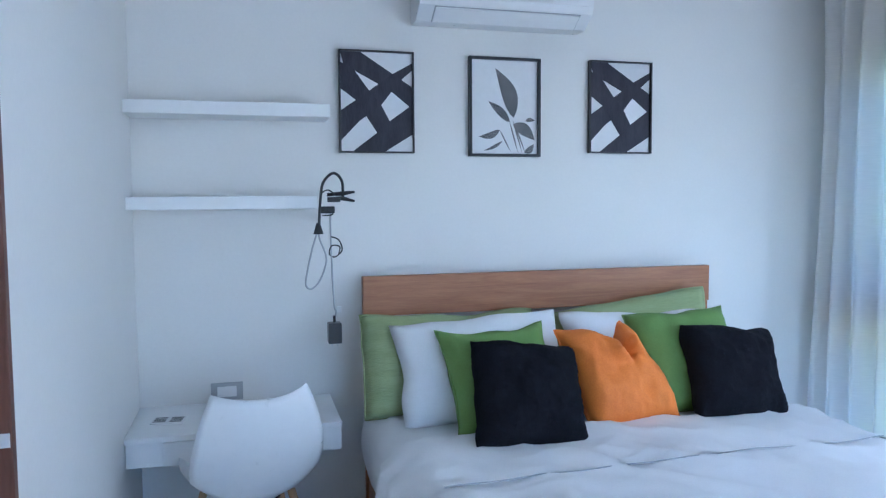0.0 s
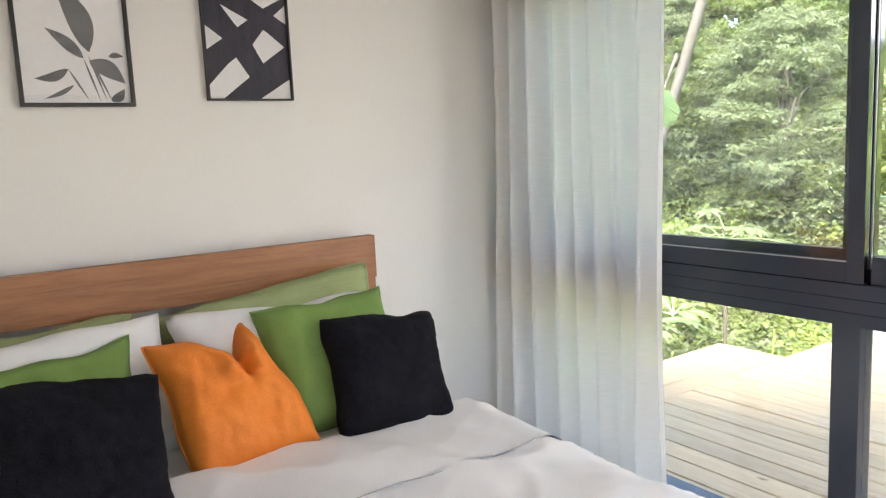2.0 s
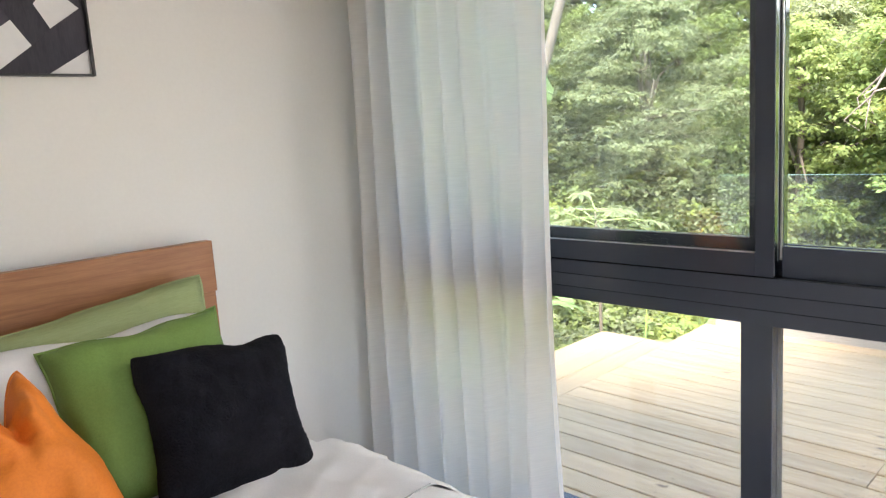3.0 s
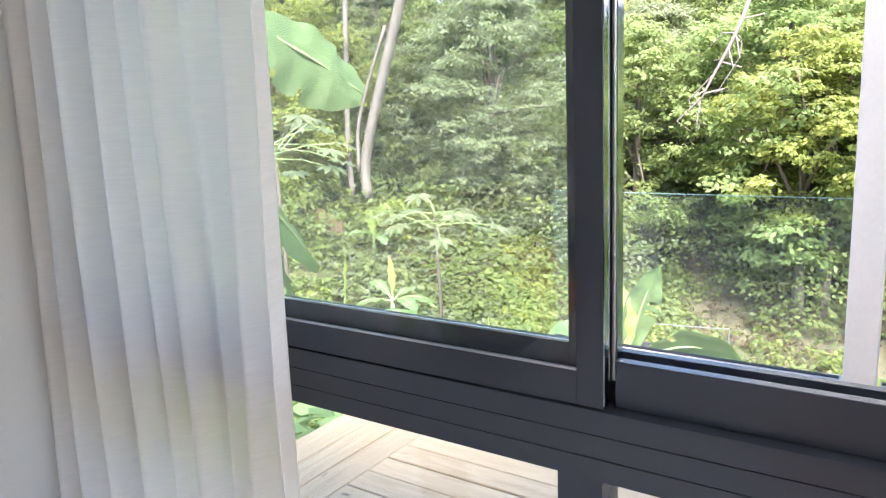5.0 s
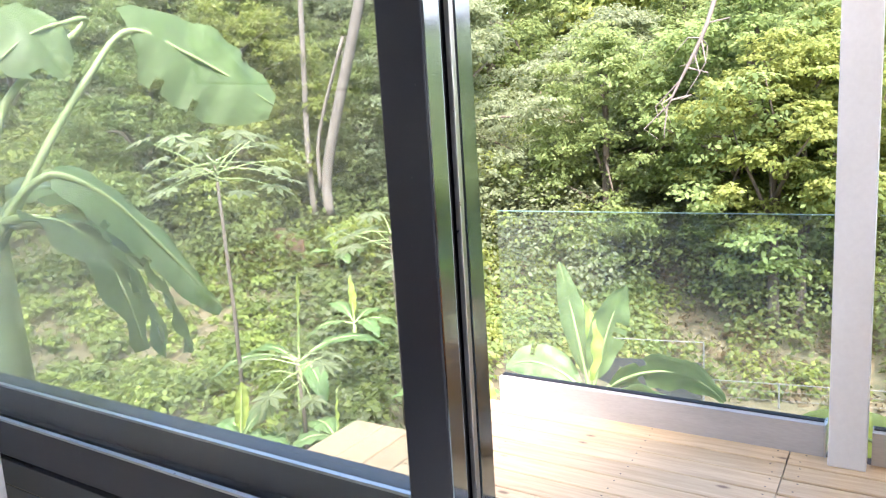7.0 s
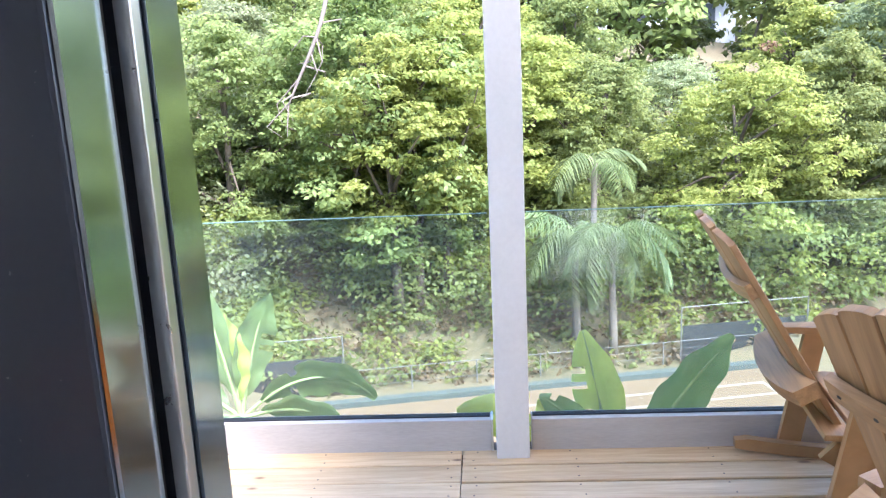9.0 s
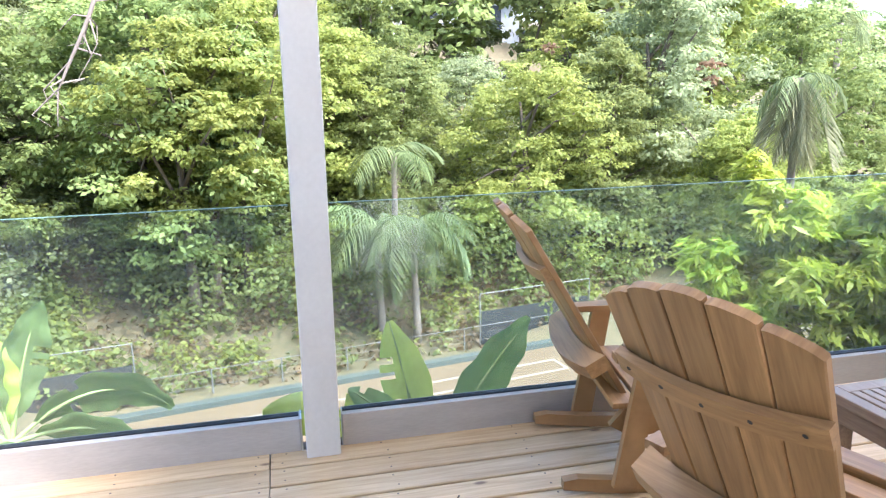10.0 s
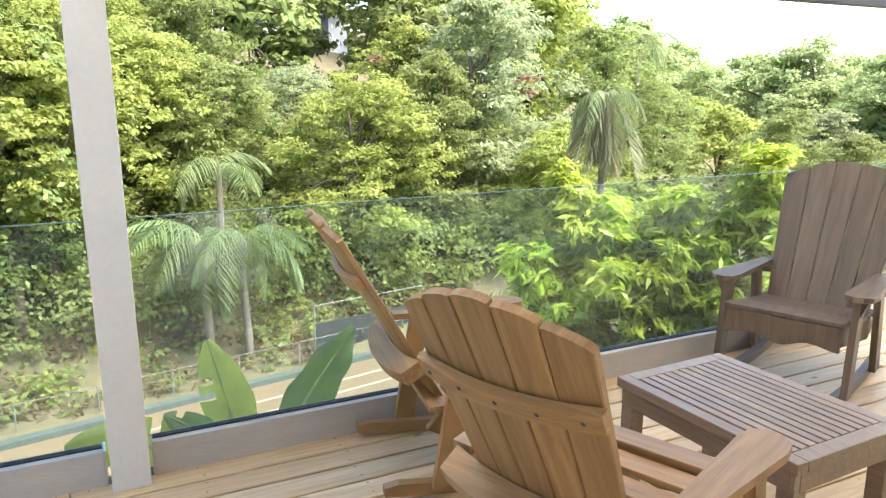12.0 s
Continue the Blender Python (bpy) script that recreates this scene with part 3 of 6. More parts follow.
part("mattress", boxed(-0.885, 0.885, -2.0, -0.055, 0.4, 0.735, 0.05), WHITE_LINEN, bed, "white mattress")

sheet = thing("fitted_sheet", "smooth white cotton bottom sheet over the mattress", "sheet", pose(1.555, 3.44, BED))
part("sheet_cloth", soft_sheet(-0.897, 0.897, -2.0, -0.058, 0.746, 0.3, 60, 60, 2.0, 0.004), WHITE_LINEN, sheet, smooth=True)
duvet = thing("duvet", "rumpled white cotton duvet with a folded edge", "duvet", pose(1.555, 3.44, BED))
part("cover", soft_sheet(-0.925, 0.925, -2.07, -0.88, 0.775, 0.42, 110, 90, 7.0, 0.023, 0.12), WHITE_LINEN, duvet, smooth=True)
part("fold", soft_sheet(-0.929, 0.929, -1.19, -0.76, 0.781, 0.43, 110, 40, 7.0, 0.023, 0.12), WHITE_LINEN, duvet, "turned-down edge", smooth=True)
bm = bmesh.new()
tube(bm, [(-0.84 + 1.68 * i / 40, -1.193 + 0.004 * math.sin(i), 0.786 + 0.018 * (noise.noise(Vector(((-0.84 + 1.68 * i / 40) * 2.1, -2.5, 7.0))))) for i in range(41)], 0.0022, 6)
part("piping", bm, GREY_PLASTIC, duvet, "thin grey-blue piped edge")
throw = thing("bed_throw", "floral throw in rust, teal and cream across the bed's foot", "throw", pose(1.555, 3.44, BED))
part("throw_cloth", soft_sheet(-0.94, 0.94, -2.085, -1.76, 0.792, 0.45, 80, 24, 17.0, 0.010, 0.12), RUST_CLOTH, throw, smooth=True)


# ---- cushions ----
def cushion(name, label, material, w, h, d, m, category="cushion", group="", pinch=0.0, slump=0.0, ears=0.06, seed=1.0, rough=0.004, seam=None, round_=0.0, n=26):
    """A stuffed square: two bulging faces that meet in a thin edge, the corners drawn out; pinch dents the top edge."""
    ob = thing(name, label, category, m, group)
    bm = bmesh.new()
    sides = []
    for face in (1, -1):
        grid = []
        for j in range(n + 1):
            line = []
            for i in range(n + 1):
                u, v = 2 * i / n - 1, 2 * j / n - 1
                x = u * (1 - ears * (1 - v * v) ** 1.0 * abs(u) ** 3) * w / 2
                z = v * (1 - ears * (1 - u * u) ** 1.0 * abs(v) ** 3) * h / 2
                x += w * 0.03 * noise.noise(Vector((v * 1.7, seed * 3.1, 4))) * (1 if u > 0 else -1) * abs(u)
                z += h * 0.05 * noise.noise(Vector((u * 1.9, seed * 5.3, 8))) * max(0.0, v)
                x *= 1 - round_ * (v * v) ** 3 * abs(u)
                z *= 1 - round_ * (u * u) ** 3 * abs(v)
                body = max(0.0, (1 - u ** 4) * (1 - v ** 4)) ** 0.55
                wr = noise.noise(Vector((u * 2.2, v * 2.2, seed + face))) * 0.2 + noise.noise(Vector((u * 6 + v * 2, v * 4 - u * 2, seed + 3 * face))) * 0.09
                y = face * (d / 2) * body * (1 + wr) + noise.noise(Vector((u * 9, v * 9, seed))) * rough + noise.noise(Vector((u * 23, v * 23, seed))) * rough * 0.7
                if pinch:
                    uc = u - 0.22
                    dent = pinch * math.exp(-(abs(uc) / 0.36) ** 1.6) * max(0.0, (v + 0.05)) ** 1.6
                    z -= dent * h
                    y += face * (0.035 * math.exp(-((abs(uc) - 0.3) / 0.13) ** 2) * math.exp(-((v - 0.5) / 0.35) ** 2) - 0.06 * math.exp(-(uc / 0.1) ** 2) * math.exp(-((v - 0.45) / 0.4) ** 2))
                    y += face * 0.012 * math.sin(14 * (uc * 0.6 + v)) * math.exp(-(uc / 0.45) ** 2) * math.exp(-((v - 0.3) / 0.35) ** 2)
                    x -= slump * w * max(0.0, u) * ((v + 1) / 2) ** 2
                line.append((x, y, z + h / 2))
            grid.append(line)
        sides.append(grid)
    front = [[bm.verts.new(p) for p in line] for line in sides[0]]
    back = [[front[j][i] if i in (0, n) or j in (0, n) else bm.verts.new(sides[1][j][i]) for i in range(n + 1)] for j in range(n + 1)]
    for j in range(n):
        for i in range(n):
            bm.faces.new((front[j][i], front[j + 1][i], front[j + 1][i + 1], front[j][i + 1]))
            bm.faces.new((back[j][i], back[j][i + 1], back[j + 1][i + 1], back[j + 1][i]))
    edge = [front[0][i].co.copy() for i in range(n + 1)] + [front[j][n].co.copy() for j in range(1, n + 1)] + [front[n][i].co.copy() for i in range(n - 1, -1, -1)] + [front[j][0].co.copy() for j in range(n - 1, -1, -1)]
    part("cushion_cover", bm, material, ob, smooth=True)
    if seam:
        sb = bmesh.new()
        tube(sb, edge, seam, 6)
        part("seam", sb, material, ob, smooth=True)
    return ob


TOP = 0.604
cushion("bed_pillow", "pale green ribbed cotton pillow against the headboard", PALE_GREEN, 0.84, 0.45, 0.2, pose(1.03, 3.14, TOP - 0.02, -22, 1, 3), "pillow", "pale green pillows", ears=0.03, seed=1, seam=0.004)
cushion("bed_pillow", "pale green ribbed cotton pillow propped highest by the bed's edge", PALE_GREEN, 0.84, 0.47, 0.2, pose(1.96, 3.15, TOP - 0.02, -20, -6, -3), "pillow", "pale green pillows", ears=0.03, seed=4, seam=0.004)
cushion("bed_pillow", "white cotton pillow leaning on the pale green one", WHITE_LINEN, 0.78, 0.46, 0.22, pose(1.14, 2.98, TOP - 0.02, -26, -2, 4), "pillow", "white pillows", ears=0.03, seed=7)
cushion("bed_pillow", "white cotton pillow behind the orange cushion", WHITE_LINEN, 0.72, 0.44, 0.22, pose(1.88, 2.99, TOP - 0.02, -26, 1, -3), "pillow", "white pillows", ears=0.03, seed=9)
cushion("throw_cushion", "square moss-green velvet cushion behind the black one", GREEN_VELVET, 0.5, 0.46, 0.2, pose(1.16, 2.80, TOP - 0.03, -28, 0, 9), "cushion", "green cushions", ears=0.11, seed=12, seam=0.004)
cushion("throw_cushion", "square moss-green velvet cushion tilted at the bed's edge", GREEN_VELVET, 0.5, 0.49, 0.2, pose(2.015, 2.82, TOP - 0.03, -28, -1, -3), "cushion", "green cushions", ears=0.11, seed=15, seam=0.004)
cushion("throw_cushion", "orange cotton cushion with a chopped top", ORANGE_VELVET, 0.41, 0.46, 0.22, pose(1.65, 2.70, TOP - 0.01, -34, -6, 2), "cushion", ears=0.07, seed=18, pinch=0.24, slump=0.26, seam=0.004, n=44)
cushion("throw_cushion", "fluffy black fleece cushion standing in front", BLACK_FUR, 0.46, 0.42, 0.19, pose(1.14, 2.55, TOP - 0.005, -30, 8, 4), "cushion", "black cushions", ears=0.07, seed=21, rough=0.006, round_=0.04, n=48)
cushion("throw_cushion", "fluffy black fleece cushion at the bed's edge", BLACK_FUR, 0.43, 0.42, 0.19, pose(2.105, 2.65, TOP - 0.01, -30, 5, -4), "cushion", "black cushions", ears=0.07, seed=24, rough=0.006, round_=0.04, n=48)


# ---- things on the bedroom walls ----
def art_plate(name, outline, m, depth, material, parent):
    return part(name, prism(bmesh.new(), outline, depth, lambda u, v, w: Vector((u, -w, v))), material, parent)


def picture_frame(x0, x1, z0, z1, bar, label, paint):
    """A framed print on the wall: four mitre-less bars, backing paper, inked shapes, glass."""
    w, h = x1 - x0, z1 - z0
    ob = thing("framed_print", label, "picture", pose(x0, NORTH - 0.002, z0), group="prints over the bed")
    for b in ((0, bar, 0, h), (w - bar, w, 0, h), (bar, w - bar, 0, bar), (bar, w - bar, h - bar, h)):
        part("frame_bar", boxed(b[0], b[1], -0.03, 0.0, b[2], b[3], 0.001), BLACK_PLASTIC, ob)
    part("paper", boxed(bar, w - bar, -0.012, -0.002, bar, h - bar), PAPER, ob, "off-white print paper")
    paint(ob, bar, w, h)
    return ob


def brush_print(ob, bar, w, h):
    """Broad dark strokes crossing, with bare paper between."""
    iw, ih = w - 2 * bar, h - 2 * bar
    at = lambda pts: [(bar + iw * (px - 818) / 244, bar + ih * (608 - py) / 356) for px, py in pts]
    strokes = [
        [(818, 252), (886, 252), (1062, 372), (1062, 452), (1000, 398), (960, 372), (830, 300)],
        [(1062, 286), (1062, 312), (1020, 352), (955, 440), (880, 500), (818, 570), (818, 462), (868, 425), (996, 326)],
        [(818, 290), (818, 384), (870, 425), (940, 540), (985, 500), (955, 440), (905, 376), (858, 306)],
        [(1062, 436), (1062, 545), (968, 608), (858, 608), (940, 540), (985, 496)],
    ]
    for k, s in enumerate(strokes):
        art_plate("brush_stroke", at(s)[::-1], None, 0.0004 + 0.0004 * k, INK, ob).location = (0, -0.0122, 0)


def leaf_outline(p, q, width, n=9, bend=0.0):
    """A pointed blade from p to q in the plane."""
    p, q = Vector((p[0], p[1], 0)), Vector((q[0], q[1], 0))
    d = q - p
    s = Vector((-d.y, d.x, 0)).normalized()
    left = [p + d * (k / n) + s * (width * math.sin(math.pi * (k / n) ** 0.8) + bend * math.sin(math.pi * k / n)) for k in range(n + 1)]
    right = [p + d * (k / n) + s * (-width * math.sin(math.pi * (k / n) ** 0.8) + bend * math.sin(math.pi * k / n)) for k in range(n - 1, 0, -1)]
    return [(v.x, v.y) for v in left + right]


def plant_print(ob, bar, w, h):
    iw, ih = w - 2 * bar, h - 2 * bar
    at = lambda px, py: (bar + iw * (px - 355) / 250, bar + ih * (617 - py) / 377)
    blades = [((515, 470), (445, 272), 0.04, -0.022, INK_GREY), ((500, 488), (418, 405), 0.02, -0.006, INK_GREY), ((462, 520), (382, 548), 0.016, 0.012, INK_GREY),
              ((472, 565), (400, 605), 0.008, 0.006, INK_GREY), ((512, 495), (596, 560), 0.03, 0.012, INK_GREY), ((560, 480), (597, 480), 0.010, 0.004, INK_GREY), ((556, 612), (592, 575), 0.016, -0.008, INK_GREY)]
    for k, (a, b, wd, bend, m) in enumerate(blades):
        art_plate("printed_leaf", leaf_outline(at(*a), at(*b), wd, bend=bend), None, 0.0006, m, ob).location = (0, -0.0122 - 0.0001 * k, 0)
    for k, (a, b) in enumerate((((500, 488), (532, 615)), ((512, 480), (548, 615)), ((462, 520), (505, 612)), ((520, 500), (560, 615)))):
        art_plate("printed_stem", leaf_outline(at(*a), at(*b), 0.0035), None, 0.0004, INK_GREY, ob).location = (0, -0.0121, 0)
    g = part("glass", boxed(bar, w - bar, -0.0205, -0.0185, bar, h - bar), PICTURE_GLASS, ob, "clear picture glass")
    g.visible_shadow = False


picture_frame(0.572, 0.925, 1.737, 2.209, 0.007, "black-framed abstract brushwork print beside the white shelves", brush_print)
picture_frame(1.198, 1.567, 1.726, 2.206, 0.013, "black-framed grey botanical leaf print under glass", plant_print)
picture_frame(1.835, 2.186, 1.748, 2.213, 0.007, "black-framed abstract brushwork print towards the curtain", brush_print)

ac = thing("air_conditioner", "white wall-mounted split air conditioner over the bed", "air conditioner", pose(1.343, NORTH - 0.002, 2.337))
W2 = 0.418
body = [(0.0, 0.0), (-0.1, 0.0), (-0.185, 0.055), (-0.2, 0.09), (-0.2, 0.27), (-0.17, 0.295), (0.0, 0.295)]
part("body", prism(bmesh.new(), body, 2 * W2, lambda u, v, w: Vector((W2 - w, u, v))), WHITE_PLASTIC, ac)
part("front_panel", boxed(-W2 + 0.004, W2 - 0.004, -0.212, -0.201, 0.085, 0.285, 0.004), WHITE_PLASTIC, ac)
flap = pose(0, -0.146, 0.022, -33, 0, 0)
bm = box(bmesh.new(), -W2 + 0.07, W2 - 0.06, -0.042, 0.044, -0.004, 0.004, 0.002, flap)
part("louvre", bm, WHITE_LACQUER, ac, "long outlet flap")
# no slot is cut: a grey plate round the flap paints its shade
part("outlet_gap", box(bmesh.new(), -W2 + 0.065, W2 - 0.055, -0.047, 0.049, 0.002, 0.0055, 0, flap), GREY_PLASTIC, ac, "grey plate for the outlet slot's shade")
part("drip_line", boxed(-W2 + 0.07, W2 - 0.06, -0.108, -0.105, -0.001, 0.003), BLACK_PLASTIC, ac, "dark slot line")
for s in (-1, 1):
    part("end_cap", prism(bmesh.new(), [(y * 0.985, z) for y, z in body], 0.006, lambda u, v, w, s=s: Vector((s * (W2 + 0.0005) + s * w, u, v))), WHITE_PLASTIC, ac)

for x1, z0, words in ((0.507, 1.877, "white lacquered floating shelf, the upper one"), (0.445, 1.48, "white lacquered floating shelf above the desk")):
    shelf = thing("wall_shelf", words, "shelf", pose(WEST + 0.002, NORTH - 0.002, z0), group="floating shelves")
    part("board", boxed(0.0, x1 - WEST, -0.197, 0.0, 0.0, 0.056, 0.003), WHITE_LACQUER, shelf)
    part("front_edge", boxed(0.0, x1 - WEST, -0.2, -0.1972, 0.001, 0.055, 0.001), WHITE_LACQUER, shelf)

desk = thing("wall_desk", "white lacquered wall-hung desk with a drawer", "desk", pose(WEST + 0.002, NORTH - 0.002, 0.48))
part("top", boxed(0.0, 0.837, -0.45, 0.0, 0.1, 0.123, 0.003), WHITE_LACQUER, desk)
part("carcass", boxed(0.002, 0.835, -0.43, -0.001, 0.0, 0.0995, 0.002), WHITE_LACQUER, desk)
part("drawer_front", boxed(0.14, 0.70, -0.447, -0.431, 0.004, 0.096, 0.002), WHITE_LACQUER, desk)

sock = thing("wall_socket", "grey-framed white socket plate over the desk", "socket", pose(0.043, NORTH - 0.001, 0.612))
part("plate", boxed(-0.07, 0.07, -0.012, 0.0, 0.0, 0.08, 0.003), GREY_PLASTIC, sock)
part("insert", boxed(-0.042, 0.042, -0.016, -0.012, 0.016, 0.064, 0.002), WHITE_PLASTIC, sock, "white socket insert")
sock = thing("wall_socket", "grey-framed socket plate beside the bed", "socket", pose(2.60, NORTH - 0.001, 0.63))
part("plate", boxed(-0.065, 0.065, -0.012, 0.0, 0.0, 0.085, 0.003), GREY_PLASTIC, sock)
part("insert", boxed(-0.04, 0.04, -0.016, -0.012, 0.018, 0.068, 0.002), WHITE_PLASTIC, sock, "white socket insert")

card = thing("info_card", "small white printed card lying on the desk", "card", pose(-0.185, 3.30, 0.6035, 0, 0, -8))
part("card_sheet", boxed(-0.065, 0.065, -0.045, 0.045, 0.0, 0.006, 0.001), PAPER, card)
for x in (-0.033, 0.033):
    for r in range(4):
        part("print_bar", boxed(x - 0.024, x + 0.024, -0.03 + 0.018 * r, -0.02 + 0.018 * r, 0.0062, 0.0068), INK_GREY, card, "dark printed bar")

# ---- clip lamp with its tangled flex ----
LY = 3.31
lamp = thing("clip_lamp", "black gooseneck clip lamp hanging with tangled flex", "lamp", pose(0.43, LY, 1.48))
L = lambda pts: [(x - 0.445, y, z - 1.48) for x, y, z in pts]
bm = bmesh.new()
tube(bm, curve_points(L([(0.462, -0.03, 1.40), (0.468, -0.03, 1.50), (0.482, -0.03, 1.59), (0.526, -0.03, 1.632), (0.562, -0.03, 1.60), (0.568, -0.02, 1.53)]), 8), 0.006, 8)
part("gooseneck", bm, BLACK_PLASTIC, lamp, smooth=True)
bm = bmesh.new()
tube(bm, L([(0.459, -0.03, 1.42), (0.459, -0.03, 1.40), (0.459, -0.03, 1.372)]), [0.008, 0.014, 0.022], 12)
part("lamp_head", bm, BLACK_PLASTIC, lamp, "small black cone shade", smooth=True)
for z0, z1 in ((1.545, 1.552), (1.525, 1.512)):
    bm = bmesh.new()
    tube(bm, L([(0.5, -0.02, z0 - 0.004), (0.565, -0.02, z0), (0.618, -0.02, z1)]), [0.006, 0.010, 0.005], 8)
    part("clip_jaw", bm, BLACK_PLASTIC, lamp)
part("clip_block", boxed(0.025, 0.085, -0.04, -0.005, -0.02, 0.01, 0.005), BLACK_PLASTIC, lamp)
part("switch", boxed(0.055, 0.11, -0.035, -0.01, 0.028, 0.05, 0.004), BLACK_PLASTIC, lamp)
bm = bmesh.new()
part("flex_loop", tube(bmesh.new(), curve_points(L([(0.47, -0.03, 1.545), (0.5, -0.05, 1.56), (0.53, -0.03, 1.54), (0.5, -0.01, 1.535)]), 6), 0.0028, 6), BLACK_PLASTIC, lamp)
part("flex_loop", tube(bmesh.new(), curve_points(L([(0.47, -0.03, 1.47), (0.5, -0.05, 1.475), (0.52, -0.03, 1.455), (0.48, -0.01, 1.45)]), 6), 0.0028, 6), BLACK_PLASTIC, lamp)
tube(bm, curve_points(L([(0.512, -0.02, 1.36), (0.545, -0.03, 1.345), (0.56, -0.02, 1.30), (0.53, -0.01, 1.27), (0.505, -0.02, 1.285), (0.515, -0.03, 1.32), (0.55, -0.02, 1.315), (0.545, -0.02, 1.28)]), 6), 0.003, 6)
part("cable_tie", bm, BLACK_PLASTIC, lamp, "dark coiled wire")
bm = bmesh.new()
tube(bm, curve_points(L([(0.452, -0.03, 1.375), (0.43, -0.02, 1.30), (0.41, -0.02, 1.21), (0.402, -0.02, 1.155), (0.425, -0.02, 1.135), (0.462, -0.02, 1.17), (0.488, -0.02, 1.235), (0.49, -0.02, 1.28), (0.466, -0.02, 1.345), (0.46, -0.03, 1.375)]), 6), 0.0042, 6)
tube(bm, curve_points(L([(0.512, -0.02, 1.46), (0.512, -0.02, 1.36), (0.516, -0.02, 1.2), (0.522, -0.02, 1.06), (0.53, -0.02, 1.035), (0.524, -0.02, 1.0)]), 6), 0.004, 6)
part("flex", bm, GREY_PLASTIC, lamp, "pale grey flex", smooth=True)
part("tag", boxed(0.087, 0.108, -0.024, -0.016, -0.453, -0.425, 0.002), WHITE_PLASTIC, lamp, "white tag")
bm = bmesh.new()
tube(bm, L([(0.522, -0.02, 1.015), (0.522, -0.02, 0.985)]), 0.006, 8)
part("adapter_pin", bm, BLACK_PLASTIC, lamp)
part("adapter", boxed(0.048, 0.106, -0.05, 0.01, -0.585, -0.495, 0.006), BLACK_PLASTIC, lamp, "black plug adapter")
for x in (0.062, 0.086):
    part("prong", boxed(x, x + 0.006, -0.024, -0.018, -0.6, -0.5855), BARE_METAL, lamp)

# ---- shell chair at the desk ----
shell_chair = thing("desk_chair", "white moulded plastic shell chair at the desk", "chair", pose(0.135, 2.97, FLOOR, 0, 0, 12) @ Matrix.Diagonal((1.03, 1.03, 1.03, 1)))
bm = bmesh.new()
NU, NV = 22, 30
grid = []
for j in range(NV + 1):
    v = j / NV
    line = []
    for i in range(NU + 1):
        u = 2 * i / NU - 1
        if v < 0.5:
            s = v / 0.5
            y, z, half = 0.24 - 0.40 * s, 0.46 - 0.035 * math.sin(s * math.pi * 0.75), 0.215 + 0.02 * math.sin(s * math.pi)
        else:
            s = (v - 0.5) / 0.5
            y, z, half = -0.16 - 0.085 * math.sin(s * math.pi / 2) - 0.03 * s, 0.436 + 0.055 * s + 0.33 * s ** 1.15, 0.225 + 0.02 * math.sin(s * 2.4) - 0.075 * s ** 2
        cup = (0.055 + 0.04 * math.sin(min(1, v * 1.3) * math.pi)) * abs(u) ** 2.4
        if v < 0.5:
            z += cup
        else:
            s2 = (v - 0.5) / 0.5
            z += cup * (1 - s2) + 0.022 * abs(u) ** 2 * s2
            y += cup * (0.3 + 0.9 * s2)
        line.append(bm.verts.new((u * half, y, z)))
    grid.append(line)
for j in range(NV):
    for i in range(NU):
        bm.faces.new((grid[j][i], grid[j][i + 1], grid[j + 1][i + 1], grid[j + 1][i]))
shell = part("shell", bm, WHITE_PLASTIC, shell_chair, smooth=True)
thick = shell.modifiers.new("thickness", "SOLIDIFY")
thick.thickness, thick.offset = 0.007, 0
LEG_WOOD = surface("beech_leg", (0.42, 0.25, 0.12), (0.55, 0.36, 0.2), 0.5, 3, (8, 8, 1), 5, 0.05)
for sx in (-1, 1):
    for sy in (-1, 1):
        bm = bmesh.new()
        tube(bm, [(0.13 * sx, 0.02 + 0.12 * sy, 0.425), (0.235 * sx, 0.02 + 0.235 * sy, 0.0)], [0.016, 0.010], 10)
        part("leg", bm, LEG_WOOD, shell_chair, "turned beech leg", smooth=True)
bm = bmesh.new()
tube(bm, [(-0.16, -0.13, 0.3), (0.16, 0.17, 0.3)], 0.004, 6)
tube(bm, [(0.16, -0.13, 0.3), (-0.16, 0.17, 0.3)], 0.004, 6)
part("cross_brace", bm, BLACK_PLASTIC, shell_chair, "black wire brace")


# ---- the veranda ----
EDGE_X = 6.1
# one solid slab whose dark colour stands for shade between the boards
solid("deck_joists", boxed(3.52, 6.3, -6.0, 3.34, -0.16, -0.045), SHADOW_TIMBER, "slab in place of joists, coloured dark for the shade under the boards")
solid("house_wall", boxed(EAST + 0.161, EAST + 0.2, SOUTH - 6, 0.08, -1.5, 2.9), WALL_PAINT, "white rendered outside wall of the house")

# underside and extent unseen; the sheet passes added light to the deck
roof = solid("roof", boxed(3.3, 6.55, -4.4, 2.1, 0.0, 0.03), ROOF_LIGHT_SHEET, "pale veranda roof, translucence added to brighten the deck")
roof.matrix_basis = pose(0, 0, 3.35, 0, 10.5, 0)
fascia = solid("roof_fascia", boxed(6.553, 6.59, -4.4, 2.1, -0.05, 0.14, 0.004), DARK_METAL, "dark grey fascia along the veranda roof")
fascia.matrix_basis = roof.matrix_basis.copy()

post = thing("veranda_post", "square white-painted timber post at the rail", "post", pose(6.12, 1.563, 0))
part("shaft", boxed(-0.07, 0.07, -0.072, 0.072, 0.0, 2.24, 0.006), POST_PAINT, post)


